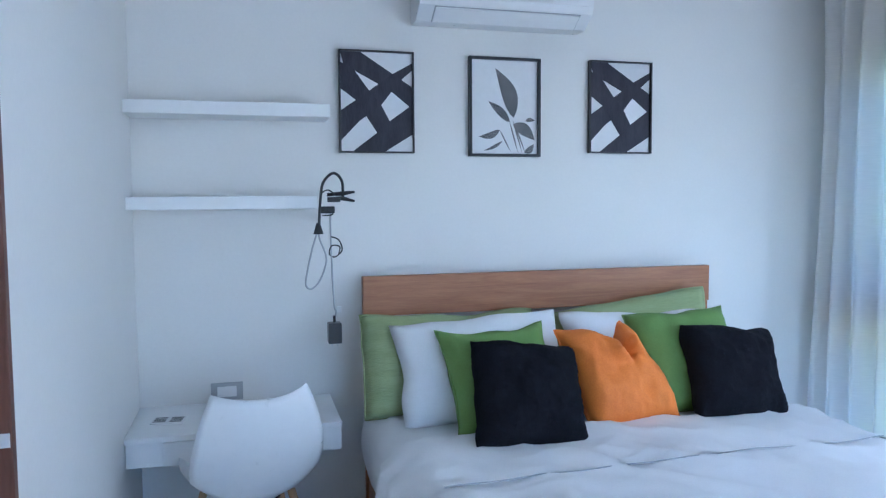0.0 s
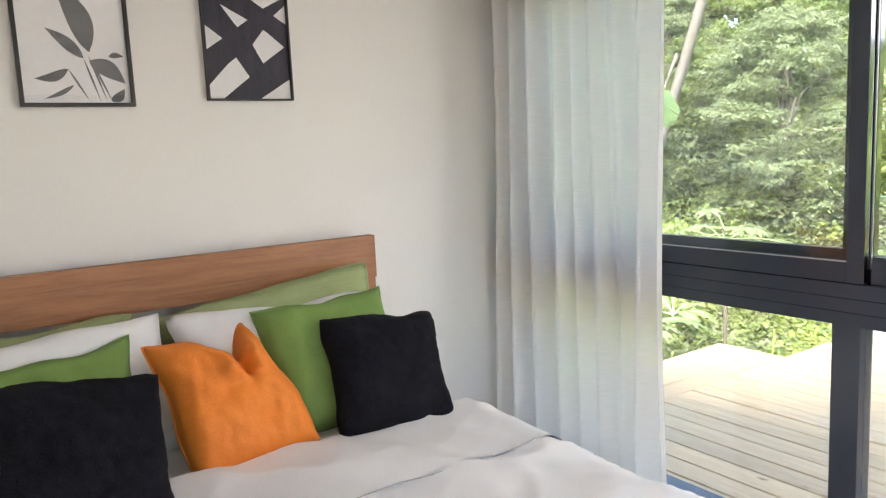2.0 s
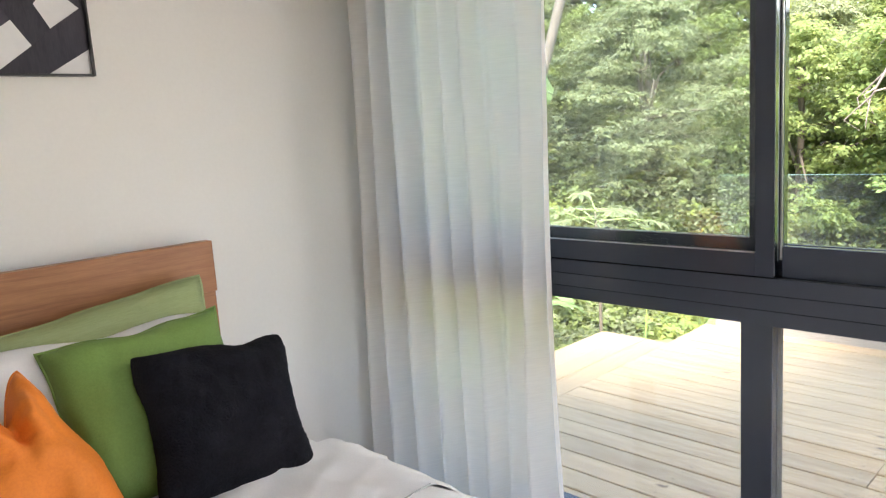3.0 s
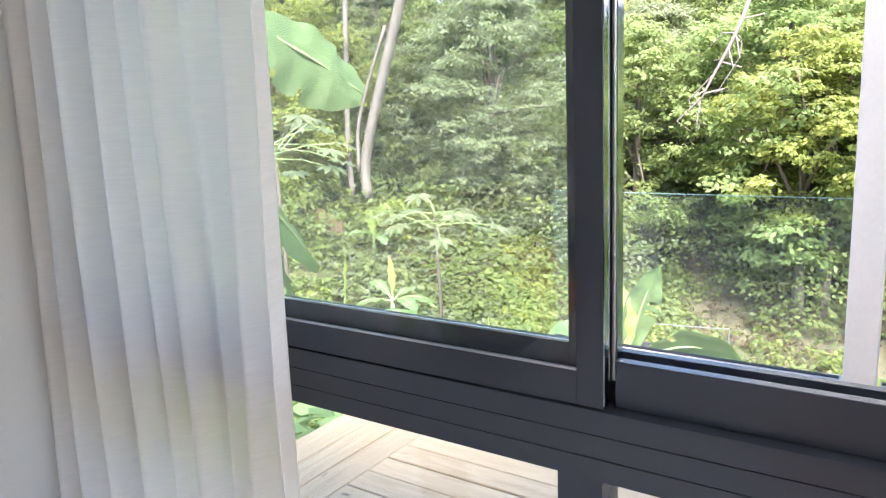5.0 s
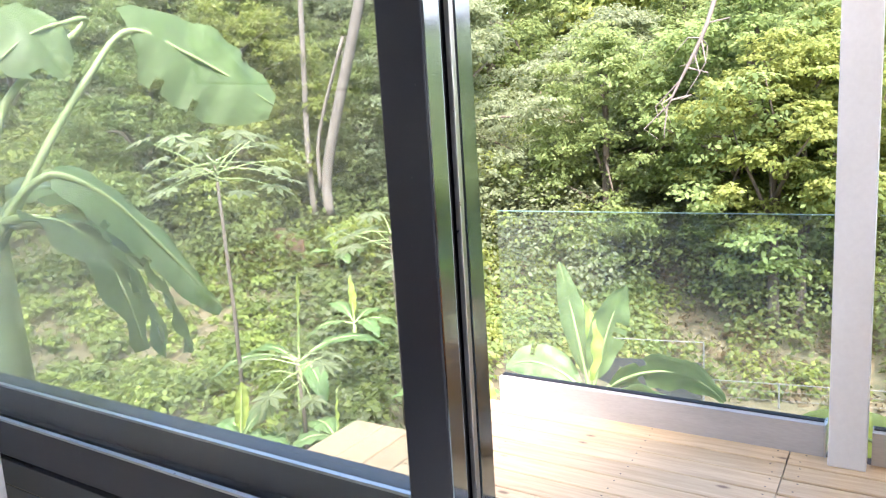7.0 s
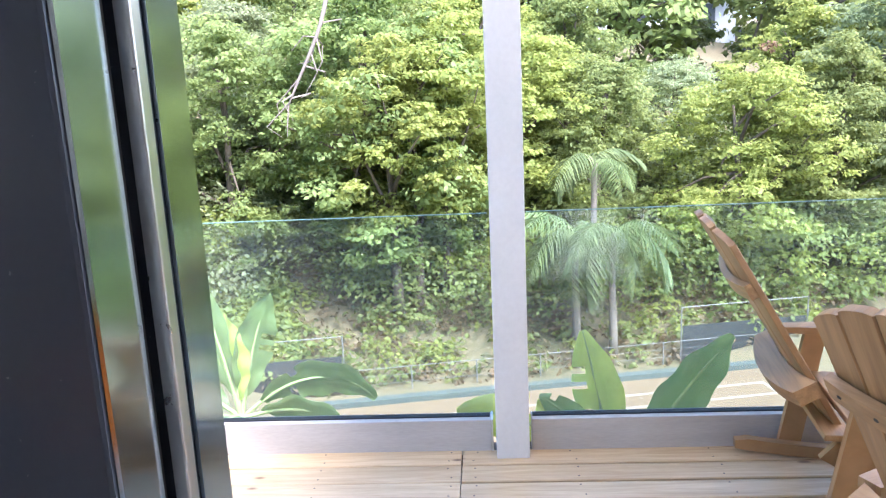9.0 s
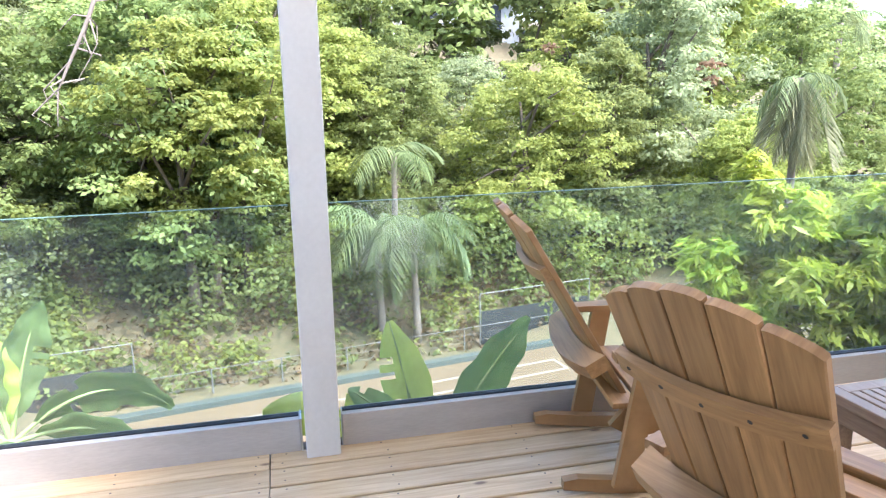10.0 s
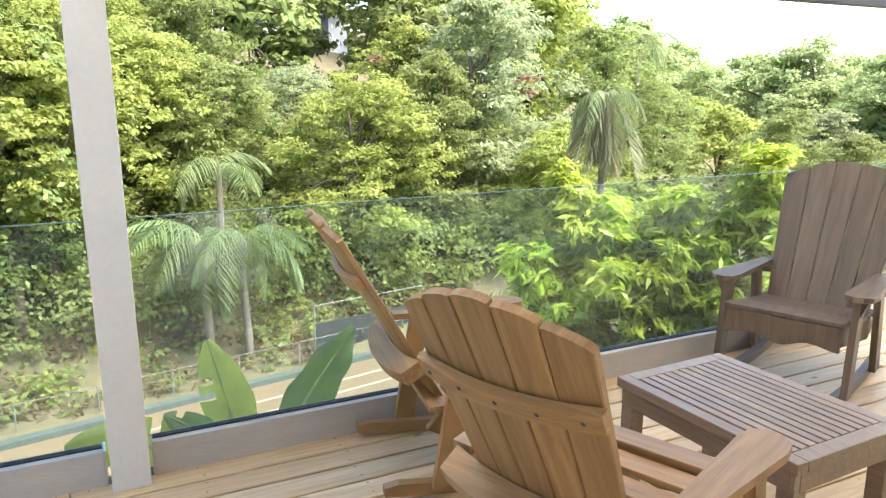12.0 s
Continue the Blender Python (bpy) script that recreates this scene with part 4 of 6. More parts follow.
def curb(name, y0, y1, label):
    ob = thing(name, label, "kerb", pose(0, 0, 0), kind="structure")
    part("upstand", boxed(EDGE_X + 0.03, EDGE_X + 0.115, y0, y1, -0.02, 0.148, 0.004), CURB_PAINT, ob)
    part("channel", boxed(EDGE_X + 0.062, EDGE_X + 0.098, y0 + 0.005, y1 - 0.005, 0.148, 0.154, 0.002), GASKET, ob, "black rubber glazing channel")
    return ob


curb("kerb_1", 1.655, 3.27, "low grey-painted kerb under the glass rail")
curb("kerb_2", -5.5, 1.475, "low grey-painted kerb under the glass rail")
part("end_cap", boxed(EDGE_X + 0.026, EDGE_X + 0.118, 1.648, 1.6545, -0.0, 0.152), BARE_METAL, None, "bright metal end").parent = bpy.data.objects["kerb_1"]


def glass_rail(y0, y1, label):
    ob = thing("glass_balustrade", label, "balustrade", pose(EDGE_X + 0.08, 0, 0.154), group="glass rail panes")
    part("pane", boxed(-0.006, 0.006, y0, y1, 0.0, 0.918), RAIL_GLASS, ob).visible_shadow = False
    part("edge", boxed(-0.0065, 0.0065, y0, y1, 0.9185, 0.9215), surface_edge, ob, "green polished edge")
    return ob


surface_edge = surface("glass_edge", (0.14, 0.25, 0.2), (0.2, 0.32, 0.27), 0.35, 4)
glass_rail(1.645, 3.256, "clear frameless glass pane beside the post")
glass_rail(-0.62, 1.48, "clear frameless glass pane behind the rocking chairs")
glass_rail(-2.9, -0.63, "clear frameless glass pane above the garden")
glass_rail(-5.4, -2.91, "clear frameless glass pane far along the rail")


# ---- rocking chairs ----
def rocking_chair(label, m, group="rocking chairs", wood=None, wide=0.76, curve=0.5, recline=27):
    across = wood or CHAIR_WOOD_ACROSS
    wood = wood or CHAIR_WOOD
    ob = thing("rocking_chair", label, "chair", m, group)
    for s in (-1, 1):
        x = 0.27 * s
        # rocker: a bowed plank on edge
        up, lo = [], []
        for k in range(17):
            y = -0.46 + 0.86 * k / 16
            z = 0.055 * ((y + 0.02) / 0.6) ** 2
            lo.append((y, z))
            up.append((y, z + (0.05 if 0 < k < 16 else 0.035)))
        part("rocker", prism(bmesh.new(), lo + up[::-1], 0.04, lambda u, v, w, x=x: Vector((x - 0.02 + w, u, v))), wood, ob)
        part("front_leg", prism(bmesh.new(), [(0.25, 0.05), (0.33, 0.055), (0.27, 0.53), (0.185, 0.53)], 0.032, lambda u, v, w, x=x, s=s: Vector((x + s * 0.022 + (0 if s > 0 else -0.032) + w, u, v))), wood, ob)
        part("rear_leg", prism(bmesh.new(), [(-0.285, 0.045), (-0.2, 0.04), (-0.125, 0.527), (-0.205, 0.527)], 0.032, lambda u, v, w, x=x, s=s: Vector((x + s * 0.022 + (0 if s > 0 else -0.032) + w, u, v))), wood, ob)
        part("seat_rail", prism(bmesh.new(), [(0.30, 0.30), (0.31, 0.405), (-0.24, 0.325), (-0.29, 0.265), (-0.2, 0.215)], 0.028, lambda u, v, w, s=s: Vector((0.255 * s - 0.014 + w, u, v))), wood, ob)
        arm = [(0.262, -0.29), (0.25, 0.24), (0.262, 0.305), (0.30, 0.325), (0.345, 0.318), (0.38, 0.285), (0.388, 0.22), (0.355, -0.04), (0.325, -0.29)]
        arm = [(s * a, b) for a, b in arm]
        armb = prism(bmesh.new(), arm if s > 0 else arm[::-1], 0.026, lambda u, v, w: Vector((u, v, 0.53 + 0.01 * v + w)))
        part("armrest", armb, wood, ob, smooth=False)
        part("arm_bracket", prism(bmesh.new(), [(0, 0.0), (0.055, 0.0), (0.0, -0.13)], 0.03, lambda u, v, w, s=s: Vector((s * (0.305 + u), 0.235 + w, 0.53 + v))), wood, ob)
    # seat slats along the dished rails
    for k in range(6):
        f = k / 5
        y, z = 0.285 - 0.105 * k, 0.402 - 0.013 * k - 0.012 * math.sin(f * math.pi)
        part("seat_slat", boxed(-0.285, 0.285, y - 0.046, y + 0.046, z, z + 0.022, 0.004), across, ob)
    apron = [(-0.27 + 0.54 * k / 24, 0.40) for k in range(25)] + [(0.27 - 0.54 * k / 24, 0.30 - 0.035 * math.cos(k / 24 * 2 * math.pi) ** 2 * (1 if 4 < k < 20 else 0.6)) for k in range(25)]
    part("apron", prism(bmesh.new(), apron, 0.022, lambda u, v, w: Vector((u, 0.318 - w + 0.022, v))), across, ob)
    # back: a fan of five slats with stepped, rounded tops, set on a curve and leaning back
    lean = pose(0, -0.22, 0.30, recline, 0, 0)
    bow = lambda x: curve * x * x
    for i in range(5):
        k = i - 2
        b0, b1 = k * 0.104 * wide, k * 0.131 * wide
        half0, half1 = 0.0495 * wide, 0.0632 * wide
        pts = [(b0 - half0, 0.0), (b0 + half0, 0.0)]
        for j in range(9):
            u = 1 - j / 4
            pts.append((b1 + half1 * u, 0.885 - 0.9 * (b1 / wide + half1 / wide * u * 0.92) ** 2 - 0.006 * abs(u) ** 4 - 0.004 * abs(k)))
        slat = prism(bmesh.new(), pts, 0.022, lambda u, v, w: lean @ Vector((u, bow(u) + w, v)))
        bmesh.ops.recalc_face_normals(slat, faces=slat.faces[:])
        bmesh.ops.bevel(slat, geom=[e for e in slat.edges if e.calc_length() > 0.03], offset=0.003, segments=1, affect="EDGES")
        part("back_slat", slat, wood, ob)
    # braces behind the back
    for z, half, hgt, name, deep in ((0.585, 0.325 * wide, 0.055, "upper_brace", 0.024), (0.21, 0.36 * wide + 0.02, 0.055, "lower_brace", 0.075)):
        n = 14
        inner = [(-half + 2 * half * i / n, bow(-half + 2 * half * i / n) - 0.004) for i in range(n + 1)]
        outer = [(x, y - deep - 0.25 * max(0.0, 0.06 - x * x * 0.4) * (deep > 0.03)) for x, y in inner]
        brace = prism(bmesh.new(), inner + outer[::-1], hgt, lambda u, v, w, z=z: lean @ Vector((u, v, z + w)))
        bmesh.ops.recalc_face_normals(brace, faces=brace.faces[:])
        part(name, brace, across, ob)
    for x in (-0.27, -0.138, 0.0, 0.138, 0.27):
        x *= wide
        sb = bmesh.new()
        bmesh.ops.create_circle(sb, cap_ends=True, segments=10, radius=0.006, matrix=lean @ pose(x, bow(x) - 0.0295, 0.613, 90, 0, 0))
        part("plug", sb, BLACK_PLASTIC, ob, "dark screw plug")
    return ob



ENLARGED = Matrix.Diagonal((1.04, 1.04, 1.04, 1))
rocking_chair("varnished brown wooden rocking chair by the glass rail", pose(5.72, 0.18, 0, 0, 0, 171) @ ENLARGED, recline=31)
rocking_chair("varnished brown wooden rocking chair with its fan-shaped back turned", pose(4.645, 0.33, 0, 0, 0, -158) @ ENLARGED)
rocking_chair("dark weathered wooden rocking chair beyond the low table", pose(5.70, -1.83, 0, 0, 0, 21) @ ENLARGED, wood=DARK_CHAIR_WOOD, wide=0.98, curve=0.1)

table = thing("coffee_table", "low slatted wooden table between the rocking chairs", "table", pose(4.83, -0.442, 0, 0, 0, 2))
LX, LY = 0.39, 0.275
part("frame_rail", boxed(-LX, LX, -LY, -LY + 0.05, 0.435, 0.473, 0.004), TABLE_WOOD, table)
part("frame_rail", boxed(-LX, LX, LY - 0.05, LY, 0.435, 0.473, 0.004), TABLE_WOOD, table)
part("frame_end", boxed(-LX, -LX + 0.06, -LY + 0.051, LY - 0.051, 0.435, 0.473, 0.004), TABLE_WOOD, table)
part("frame_end", boxed(LX - 0.06, LX, -LY + 0.051, LY - 0.051, 0.435, 0.473, 0.004), TABLE_WOOD, table)
for k in range(11):
    y = -LY + 0.056 + k * 0.0402
    part("slat", boxed(-LX + 0.062, LX - 0.062, y, y + 0.031, 0.446, 0.473, 0.003), TABLE_WOOD, table)
for sy in (-1, 1):
    part("apron", boxed(-LX + 0.03, LX - 0.03, sy * (LY - 0.025) - 0.012, sy * (LY - 0.025) + 0.012, 0.365, 0.434, 0.003), TABLE_WOOD, table)
for sx in (-1, 1):
    part("apron", boxed(sx * (LX - 0.025) - 0.012, sx * (LX - 0.025) + 0.012, -LY + 0.04, LY - 0.04, 0.365, 0.434, 0.003), TABLE_WOOD, table)
    for sy in (-1, 1):
        part("leg", boxed(sx * (LX - 0.045) - 0.03, sx * (LX - 0.045) + 0.03, sy * (LY - 0.045) - 0.03, sy * (LY - 0.045) + 0.03, 0.0, 0.434, 0.004), TABLE_WOOD, table)


# ---- deck boards ----
def board_mesh(name, width, length, thick, chamfer, material, along_y=True):
    """One plank with eased top edges, from its corner."""
    c, w, t = chamfer, width, thick
    outline = [(0, 0), (w, 0), (w, t - c), (w - c, t), (c, t), (0, t - c)]
    place = (lambda u, v, d: Vector((u, d, v))) if along_y else (lambda u, v, d: Vector((d, u, v)))
    bm = prism(bmesh.new(), outline, length, place)
    bmesh.ops.recalc_face_normals(bm, faces=bm.faces[:])
    return mesh_of(name, bm, material)


deck = thing("deck", "pale brown timber deck boards outside the window", "deck", pose(0, 0, -0.04), kind="structure")
brng = random.Random(11)
PITCH = 0.1437
for span, (y0, y1, gap) in {"far": (1.792, 3.345, 0.007), "near": (-2.4, 1.788, 0.013), "end": (-6.0, -2.407, 0.013)}.items():
    me = board_mesh("deck_board", PITCH - gap, y1 - y0, 0.04, 0.004, DECK_WOOD)
    for k in range(19):
        ob = new("deck_board", me)
        ob.parent = deck
        ob.matrix_basis = pose(3.42 + 0.0 + k * PITCH, y0 + brng.uniform(-0.0015, 0.0015), brng.uniform(-0.0015, 0.0015))
me = board_mesh("trim_board", 0.16, 2.05, 0.04, 0.004, DECK_TRIM, False)
for k in range(3):
    ob = new("trim_board", me)
    ob.parent = deck
    ob.matrix_basis = pose(3.54, 3.352 + k * 0.164, brng.uniform(-0.001, 0.001))
part("deck_fascia", boxed(3.54, 5.59, 3.846, 3.87, -0.16, 0.036), DECK_WOOD, deck)
bm = bmesh.new()
for k in range(19):
    for y in (-2.3, -1.7, -1.1, -0.5, 0.1, 0.7, 1.3, 1.73, 1.84, 2.4, 3.0, 3.28):
        for dx in (0.03, 0.105):
            bmesh.ops.create_circle(bm, cap_ends=True, segments=6, radius=0.0045, matrix=pose(3.42 + k * PITCH + dx, y + brng.uniform(-0.01, 0.01), 0.0423))
screws = part("screw_heads", bm, BLACK_PLASTIC, deck, "dark screw heads")
screws["kind"] = "stuff"

stalk = thing("dry_stalk", "small curled brown leaf stalk lying on the deck", "twig", pose(5.45, 1.1, 0.004))
part("stalk", tube(bmesh.new(), curve_points([(0.0, 0.0, 0.0), (0.03, 0.012, 0.012), (0.07, 0.01, 0.03), (0.1, -0.005, 0.035)], 5), 0.0035, 6), BARK, stalk, smooth=True)


# ---- the hillside ----
def smooth(a, b, x):
    t = max(0.0, min(1.0, (x - a) / (b - a)))
    return t * t * (3 - 2 * t)


COURT_Z = -3.6
EYE_X, EYE_Y = 3.0, 1.6


def ground_height(x, y):
    dx, dy = x - EYE_X, y - EYE_Y
    r, th = math.hypot(dx, dy), math.degrees(math.atan2(dy, dx))
    left = smooth(14, 34, th) if th > 0 else 0.0
    if th > 110 or th < -110:
        left = 0.6
    low = left * (-1.2 - 1.1 * smooth(4.0, 9.0, r)) + (1 - left) * (-1.3 + (COURT_Z + 1.3) * smooth(4.0, 8.0, r))
    start = 13.0 + 1.0 * (1 - left)
    steep = 0.36 * smooth(-55, -12, th) + 0.03
    hill = steep * max(0.0, r - start)
    cap = 16.0 * smooth(-60, -5, th) + 1.5
    hill = cap * (1 - math.exp(-hill / cap))
    bumps = 0.12 * noise.noise(Vector((x * 0.6, y * 0.6, 0))) * smooth(3, 6, r) * (left + smooth(16, 19, r))
    return low + hill + bumps


bm = bmesh.new()
radii = [0.0 + 0.7 * k for k in range(45)] + [32 * 1.25 ** k for k in range(1, 17)]
rings = []
for r in radii[1:]:
    rings.append([bm.verts.new((EYE_X + r * math.cos(2 * math.pi * k / 150), EYE_Y + r * math.sin(2 * math.pi * k / 150), ground_height(EYE_X + r * math.cos(2 * math.pi * k / 150), EYE_Y + r * math.sin(2 * math.pi * k / 150)))) for k in range(150)])
centre = bm.verts.new((EYE_X, EYE_Y, -1.0))
for k in range(150):
    bm.faces.new((centre, rings[0][k], rings[0][(k + 1) % 150]))
for a, b in zip(rings, rings[1:]):
    for k in range(150):
        bm.faces.new((a[k], b[k], b[(k + 1) % 150], a[(k + 1) % 150]))
solid("ground", bm, EARTH, "overgrown brown and green hillside soil", smooth=True)


# ---- leaves ----
def leaf_mesh(name, centres, radii_, count, length, width, seed, material, hollow=0.55, droop=0.35, flat=0.75):
    """Many small pointed leaves on the outer shells of clumps; each leaf is two triangles folded at its rib."""
    rng = np.random.default_rng(seed)
    centres, radii_ = np.array(centres, float), np.array(radii_, float)
    share = radii_ ** 2 / np.sum(radii_ ** 2)
    which = rng.choice(len(centres), count, p=share)
    # each clump carries a dozen leafy sprays, thrown out and up from its middle
    sprays = 12
    sd = rng.normal(size=(len(centres), sprays, 3))
    sd /= np.linalg.norm(sd, axis=2)[:, :, None]
    sd[:, :, 2] = np.where(sd[:, :, 2] < -0.4, -sd[:, :, 2], sd[:, :, 2])
    sd *= (hollow + (1.25 - hollow) * rng.random((len(centres), sprays)))[:, :, None]
    pick = rng.integers(0, sprays, count)
    d = sd[which, pick] + rng.normal(size=(count, 3)) * np.array([0.24, 0.24, 0.11])
    pos = centres[which] + d * radii_[which][:, None] * np.array([1, 1, flat])
    d /= np.linalg.norm(d, axis=1)[:, None] + 1e-9
    nrm = d * 0.7 + rng.normal(size=(count, 3)) * 0.5 + np.array([0, 0, 0.6])
    nrm /= np.linalg.norm(nrm, axis=1)[:, None]
    out = d * np.array([1, 1, 0.2]) + rng.normal(size=(count, 3)) * 0.7 + np.array([0, 0, -droop])
    out -= nrm * np.sum(out * nrm, axis=1)[:, None]
    out /= np.linalg.norm(out, axis=1)[:, None] + 1e-9
    side = np.cross(nrm, out)
    size = (0.65 + 0.7 * rng.random(count))[:, None]
    L, Wd = length * size, width * size
    v = np.empty((count, 4, 3))
    v[:, 0] = pos - out * L * 0.5
    v[:, 1] = pos + side * Wd * 0.5 + nrm * Wd * 0.15
    v[:, 2] = pos + out * L * 0.5
    v[:, 3] = pos - side * Wd * 0.5 + nrm * Wd * 0.15
    me = bpy.data.meshes.new(name)
    me.vertices.add(count * 4)
    me.vertices.foreach_set("co", v.reshape(-1))
    me.loops.add(count * 4)
    me.loops.foreach_set("vertex_index", np.arange(count * 4, dtype=np.int32))
    me.polygons.add(count)
    me.polygons.foreach_set("loop_start", np.arange(0, count * 4, 4, dtype=np.int32))
    me.update(calc_edges=True)
    me.materials.append(material)
    return me


def crown_clumps(seed, n, spread, high, base, clump):
    """Clump centres for an uneven crown round a trunk's top."""
    rng = random.Random(seed)
    cs, rs = [], []
    for k in range(n):
        a, t = rng.uniform(0, 2 * math.pi), rng.random() ** 0.6
        z = rng.random()
        belly = math.sin(math.pi * min(1, 0.15 + 0.8 * z)) ** 0.7
        cs.append((spread * t * belly * math.cos(a), spread * t * belly * math.sin(a), base + high * z))
        rs.append(clump * rng.uniform(0.55, 1.25))
    return cs, rs


def trunk_mesh(name, seed, height, radius, clumps, lean=0.08, limbs=9, material=None):
    """A tapered, slightly crooked trunk that forks into limbs reaching the crown's clumps."""
    rng = random.Random(seed)
    bm = bmesh.new()
    line = [Vector((lean * height * f * f + 0.05 * math.sin(5 * f + seed), 0.06 * math.sin(4 * f + 2 * seed) + lean * 0.4 * height * f, height * f)) for f in [k / 8 for k in range(9)]]
    tube(bm, [line[0] - Vector((0, 0, 0.5))] + line, [radius * 1.5] + [radius * (1.25 - 0.95 * k / 8) for k in range(9)], 8)
    for k in range(limbs):
        start = line[rng.randint(3, 7)]
        end = Vector(rng.choice(clumps))
        mid = (start + end) / 2 + Vector((rng.uniform(-0.2, 0.2), rng.uniform(-0.2, 0.2), rng.uniform(0, 0.4)))
        tube(bm, [start, mid, end], [radius * 0.5, radius * 0.3, radius * 0.1], 6)
    return mesh_of(name, bm, material or BARK, True)


VARIANTS = []
for i, (n, spread, high, base, clump, cnt, ln, wd, mat_, tall, rad) in enumerate([
    (150, 2.4, 5.2, 0.9, 0.46, 31000, 0.112, 0.06, LEAF_A, 5.2, 0.13),
    (130, 2.6, 4.4, 1.1, 0.48, 31000, 0.115, 0.062, LEAF_B, 4.8, 0.12),
    (140, 2.5, 4.8, 0.8, 0.5, 31000, 0.122, 0.055, LEAF_C, 4.6, 0.12),
    (150, 2.3, 5.6, 0.7, 0.48, 31000, 0.11, 0.062, LEAF_D, 5.6, 0.14),
    (80, 2.1, 3.8, 1.6, 0.42, 19000, 0.1, 0.066, LEAF_B, 4.6, 0.1),
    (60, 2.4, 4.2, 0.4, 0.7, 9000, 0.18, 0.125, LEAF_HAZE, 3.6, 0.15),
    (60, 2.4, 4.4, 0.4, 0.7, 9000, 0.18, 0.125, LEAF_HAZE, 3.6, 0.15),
    (90, 2.5, 4.8, 0.6, 0.6, 9000, 0.21, 0.125, LEAF_A, 5.2, 0.14),
    (90, 2.5, 4.6, 0.6, 0.6, 9000, 0.21, 0.125, LEAF_B, 5.0, 0.14),
    (90, 2.4, 5.0, 0.6, 0.6, 9000, 0.21, 0.125, LEAF_C, 5.2, 0.14),
]):
    cs, rs = crown_clumps(40 + i, n, spread, high, base, clump)
    VARIANTS.append((trunk_mesh("trunk", 60 + i, tall, rad, cs), leaf_mesh("crown", cs, rs, cnt, ln, wd, 80 + i, mat_)))
TREE_WORDS = ["broad green leafy tree on the hillside", "yellow-green leafy tree on the hillside", "grey-green leafy tree above the court", "deep green dense tree on the hillside", "thin-crowned yellowish tree on the hillside", "hazy grey-green tree on the far ridge", "hazy green tree on the far ridge", "tall green tree high on the slope", "tall yellow-green tree high on the slope", "tall grey-green tree high on the slope"]


def tree(x, y, kind, size, turn, sink=0.0):
    ob = thing("tree", TREE_WORDS[kind], "tree", pose(x, y, ground_height(x, y) - sink, 0, 0, turn) @ Matrix.Diagonal((size, size, size, 1)), "hillside trees")
    for nm, me in zip(("trunk", "crown"), VARIANTS[kind]):
        child = new(nm, me)
        child.parent = ob
    return ob


def spot(r, th):
    return EYE_X + r * math.cos(radians(th)), EYE_Y + r * math.sin(radians(th))


rng = random.Random(5)
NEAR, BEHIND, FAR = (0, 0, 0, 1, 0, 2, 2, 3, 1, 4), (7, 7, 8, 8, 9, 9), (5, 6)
for r0, r1, step, size0, size1, t0, t1, kinds in ((17.0, 19.0, 8.5, 0.7, 1.0, -36, 64, NEAR), (20.5, 24.0, 7.0, 0.85, 1.15, -37, 66, NEAR), (27.0, 33.0, 5.5, 1.1, 1.6, -34, 70, BEHIND),
                                                  (38.0, 46.0, 5.0, 1.4, 2.0, -30, 70, BEHIND), (20.0, 27.0, 6.0, 0.55, 0.75, -66, -39, NEAR), (30.0, 40.0, 3.5, 0.5, 0.75, -68, -38, BEHIND)):
    th = t0
    while th < t1:
        at = th + rng.uniform(-2, 2)
        x, y = spot(rng.uniform(r0, r1), at)
        # low growth before the white building
        low = (0.7 if r0 < 27 else 0.4) if -17 < at < -10.5 else 1.0
        tree(x, y, rng.choice(kinds), low * rng.uniform(size0, size1), rng.uniform(0, 360), 0.4)
        th += step * rng.uniform(0.8, 1.2)
for x, y, kind, size, turn in ((19.4, 3.9, 0, 1.15, 40), (18.9, 2.5, 4, 1.0, 200), (18.2, 3.5, 4, 0.95, 110)):
    tree(x, y, kind, size, turn, -0.6 if kind == 4 else 0.3)
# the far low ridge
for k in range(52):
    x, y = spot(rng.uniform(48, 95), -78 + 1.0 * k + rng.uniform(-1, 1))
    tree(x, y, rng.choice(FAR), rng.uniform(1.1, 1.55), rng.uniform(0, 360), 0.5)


# ---- undergrowth: bushes, creepers and weeds by stretches of the slope ----
def thicket(name, label, r0, r1, t0, t1, clumps, clump, count, ln, wd, material, seed, rise=0.5, off_court=True):
    rg = random.Random(seed)
    cs, rs = [], []
    while len(cs) < clumps:
        x, y = spot(math.sqrt(rg.uniform(r0 * r0, r1 * r1)), rg.uniform(t0, t1))
        if off_court and 7.4 < x + 0.19 * y < 16.2 and y < 6.9:
            continue
        if x < 6.5 and y < 4.1:
            continue
        size = clump * rg.uniform(0.5, 1.3)
        cs.append((x, y, ground_height(x, y) + size * rise * rg.uniform(0.2, 1.2)))
        rs.append(size)
    me = leaf_mesh(name, cs, rs, count, ln, wd, seed, material, 0.5, 0.2, 0.8)
    return tagged(new(name, me), label, "undergrowth", kind="stuff")


for k, (t0, t1) in enumerate(((-46, -22), (-22, 0), (0, 18), (18, 34), (34, 50), (50, 68))):
    thicket("undergrowth", "tangled mid-green undergrowth below the trees", 15.0, 26, t0, t1, 170, 0.85, 26000, 0.115, 0.07, (LEAF_A, LEAF_D, LEAF_A, LEAF_C, LEAF_A, LEAF_D)[k], 200 + k, 1.0)
    thicket("undergrowth", "yellowish creepers climbing the slope", 15.5, 24, t0, t1, 60, 0.65, 10000, 0.115, 0.07, LEAF_B, 230 + k, 2.0)
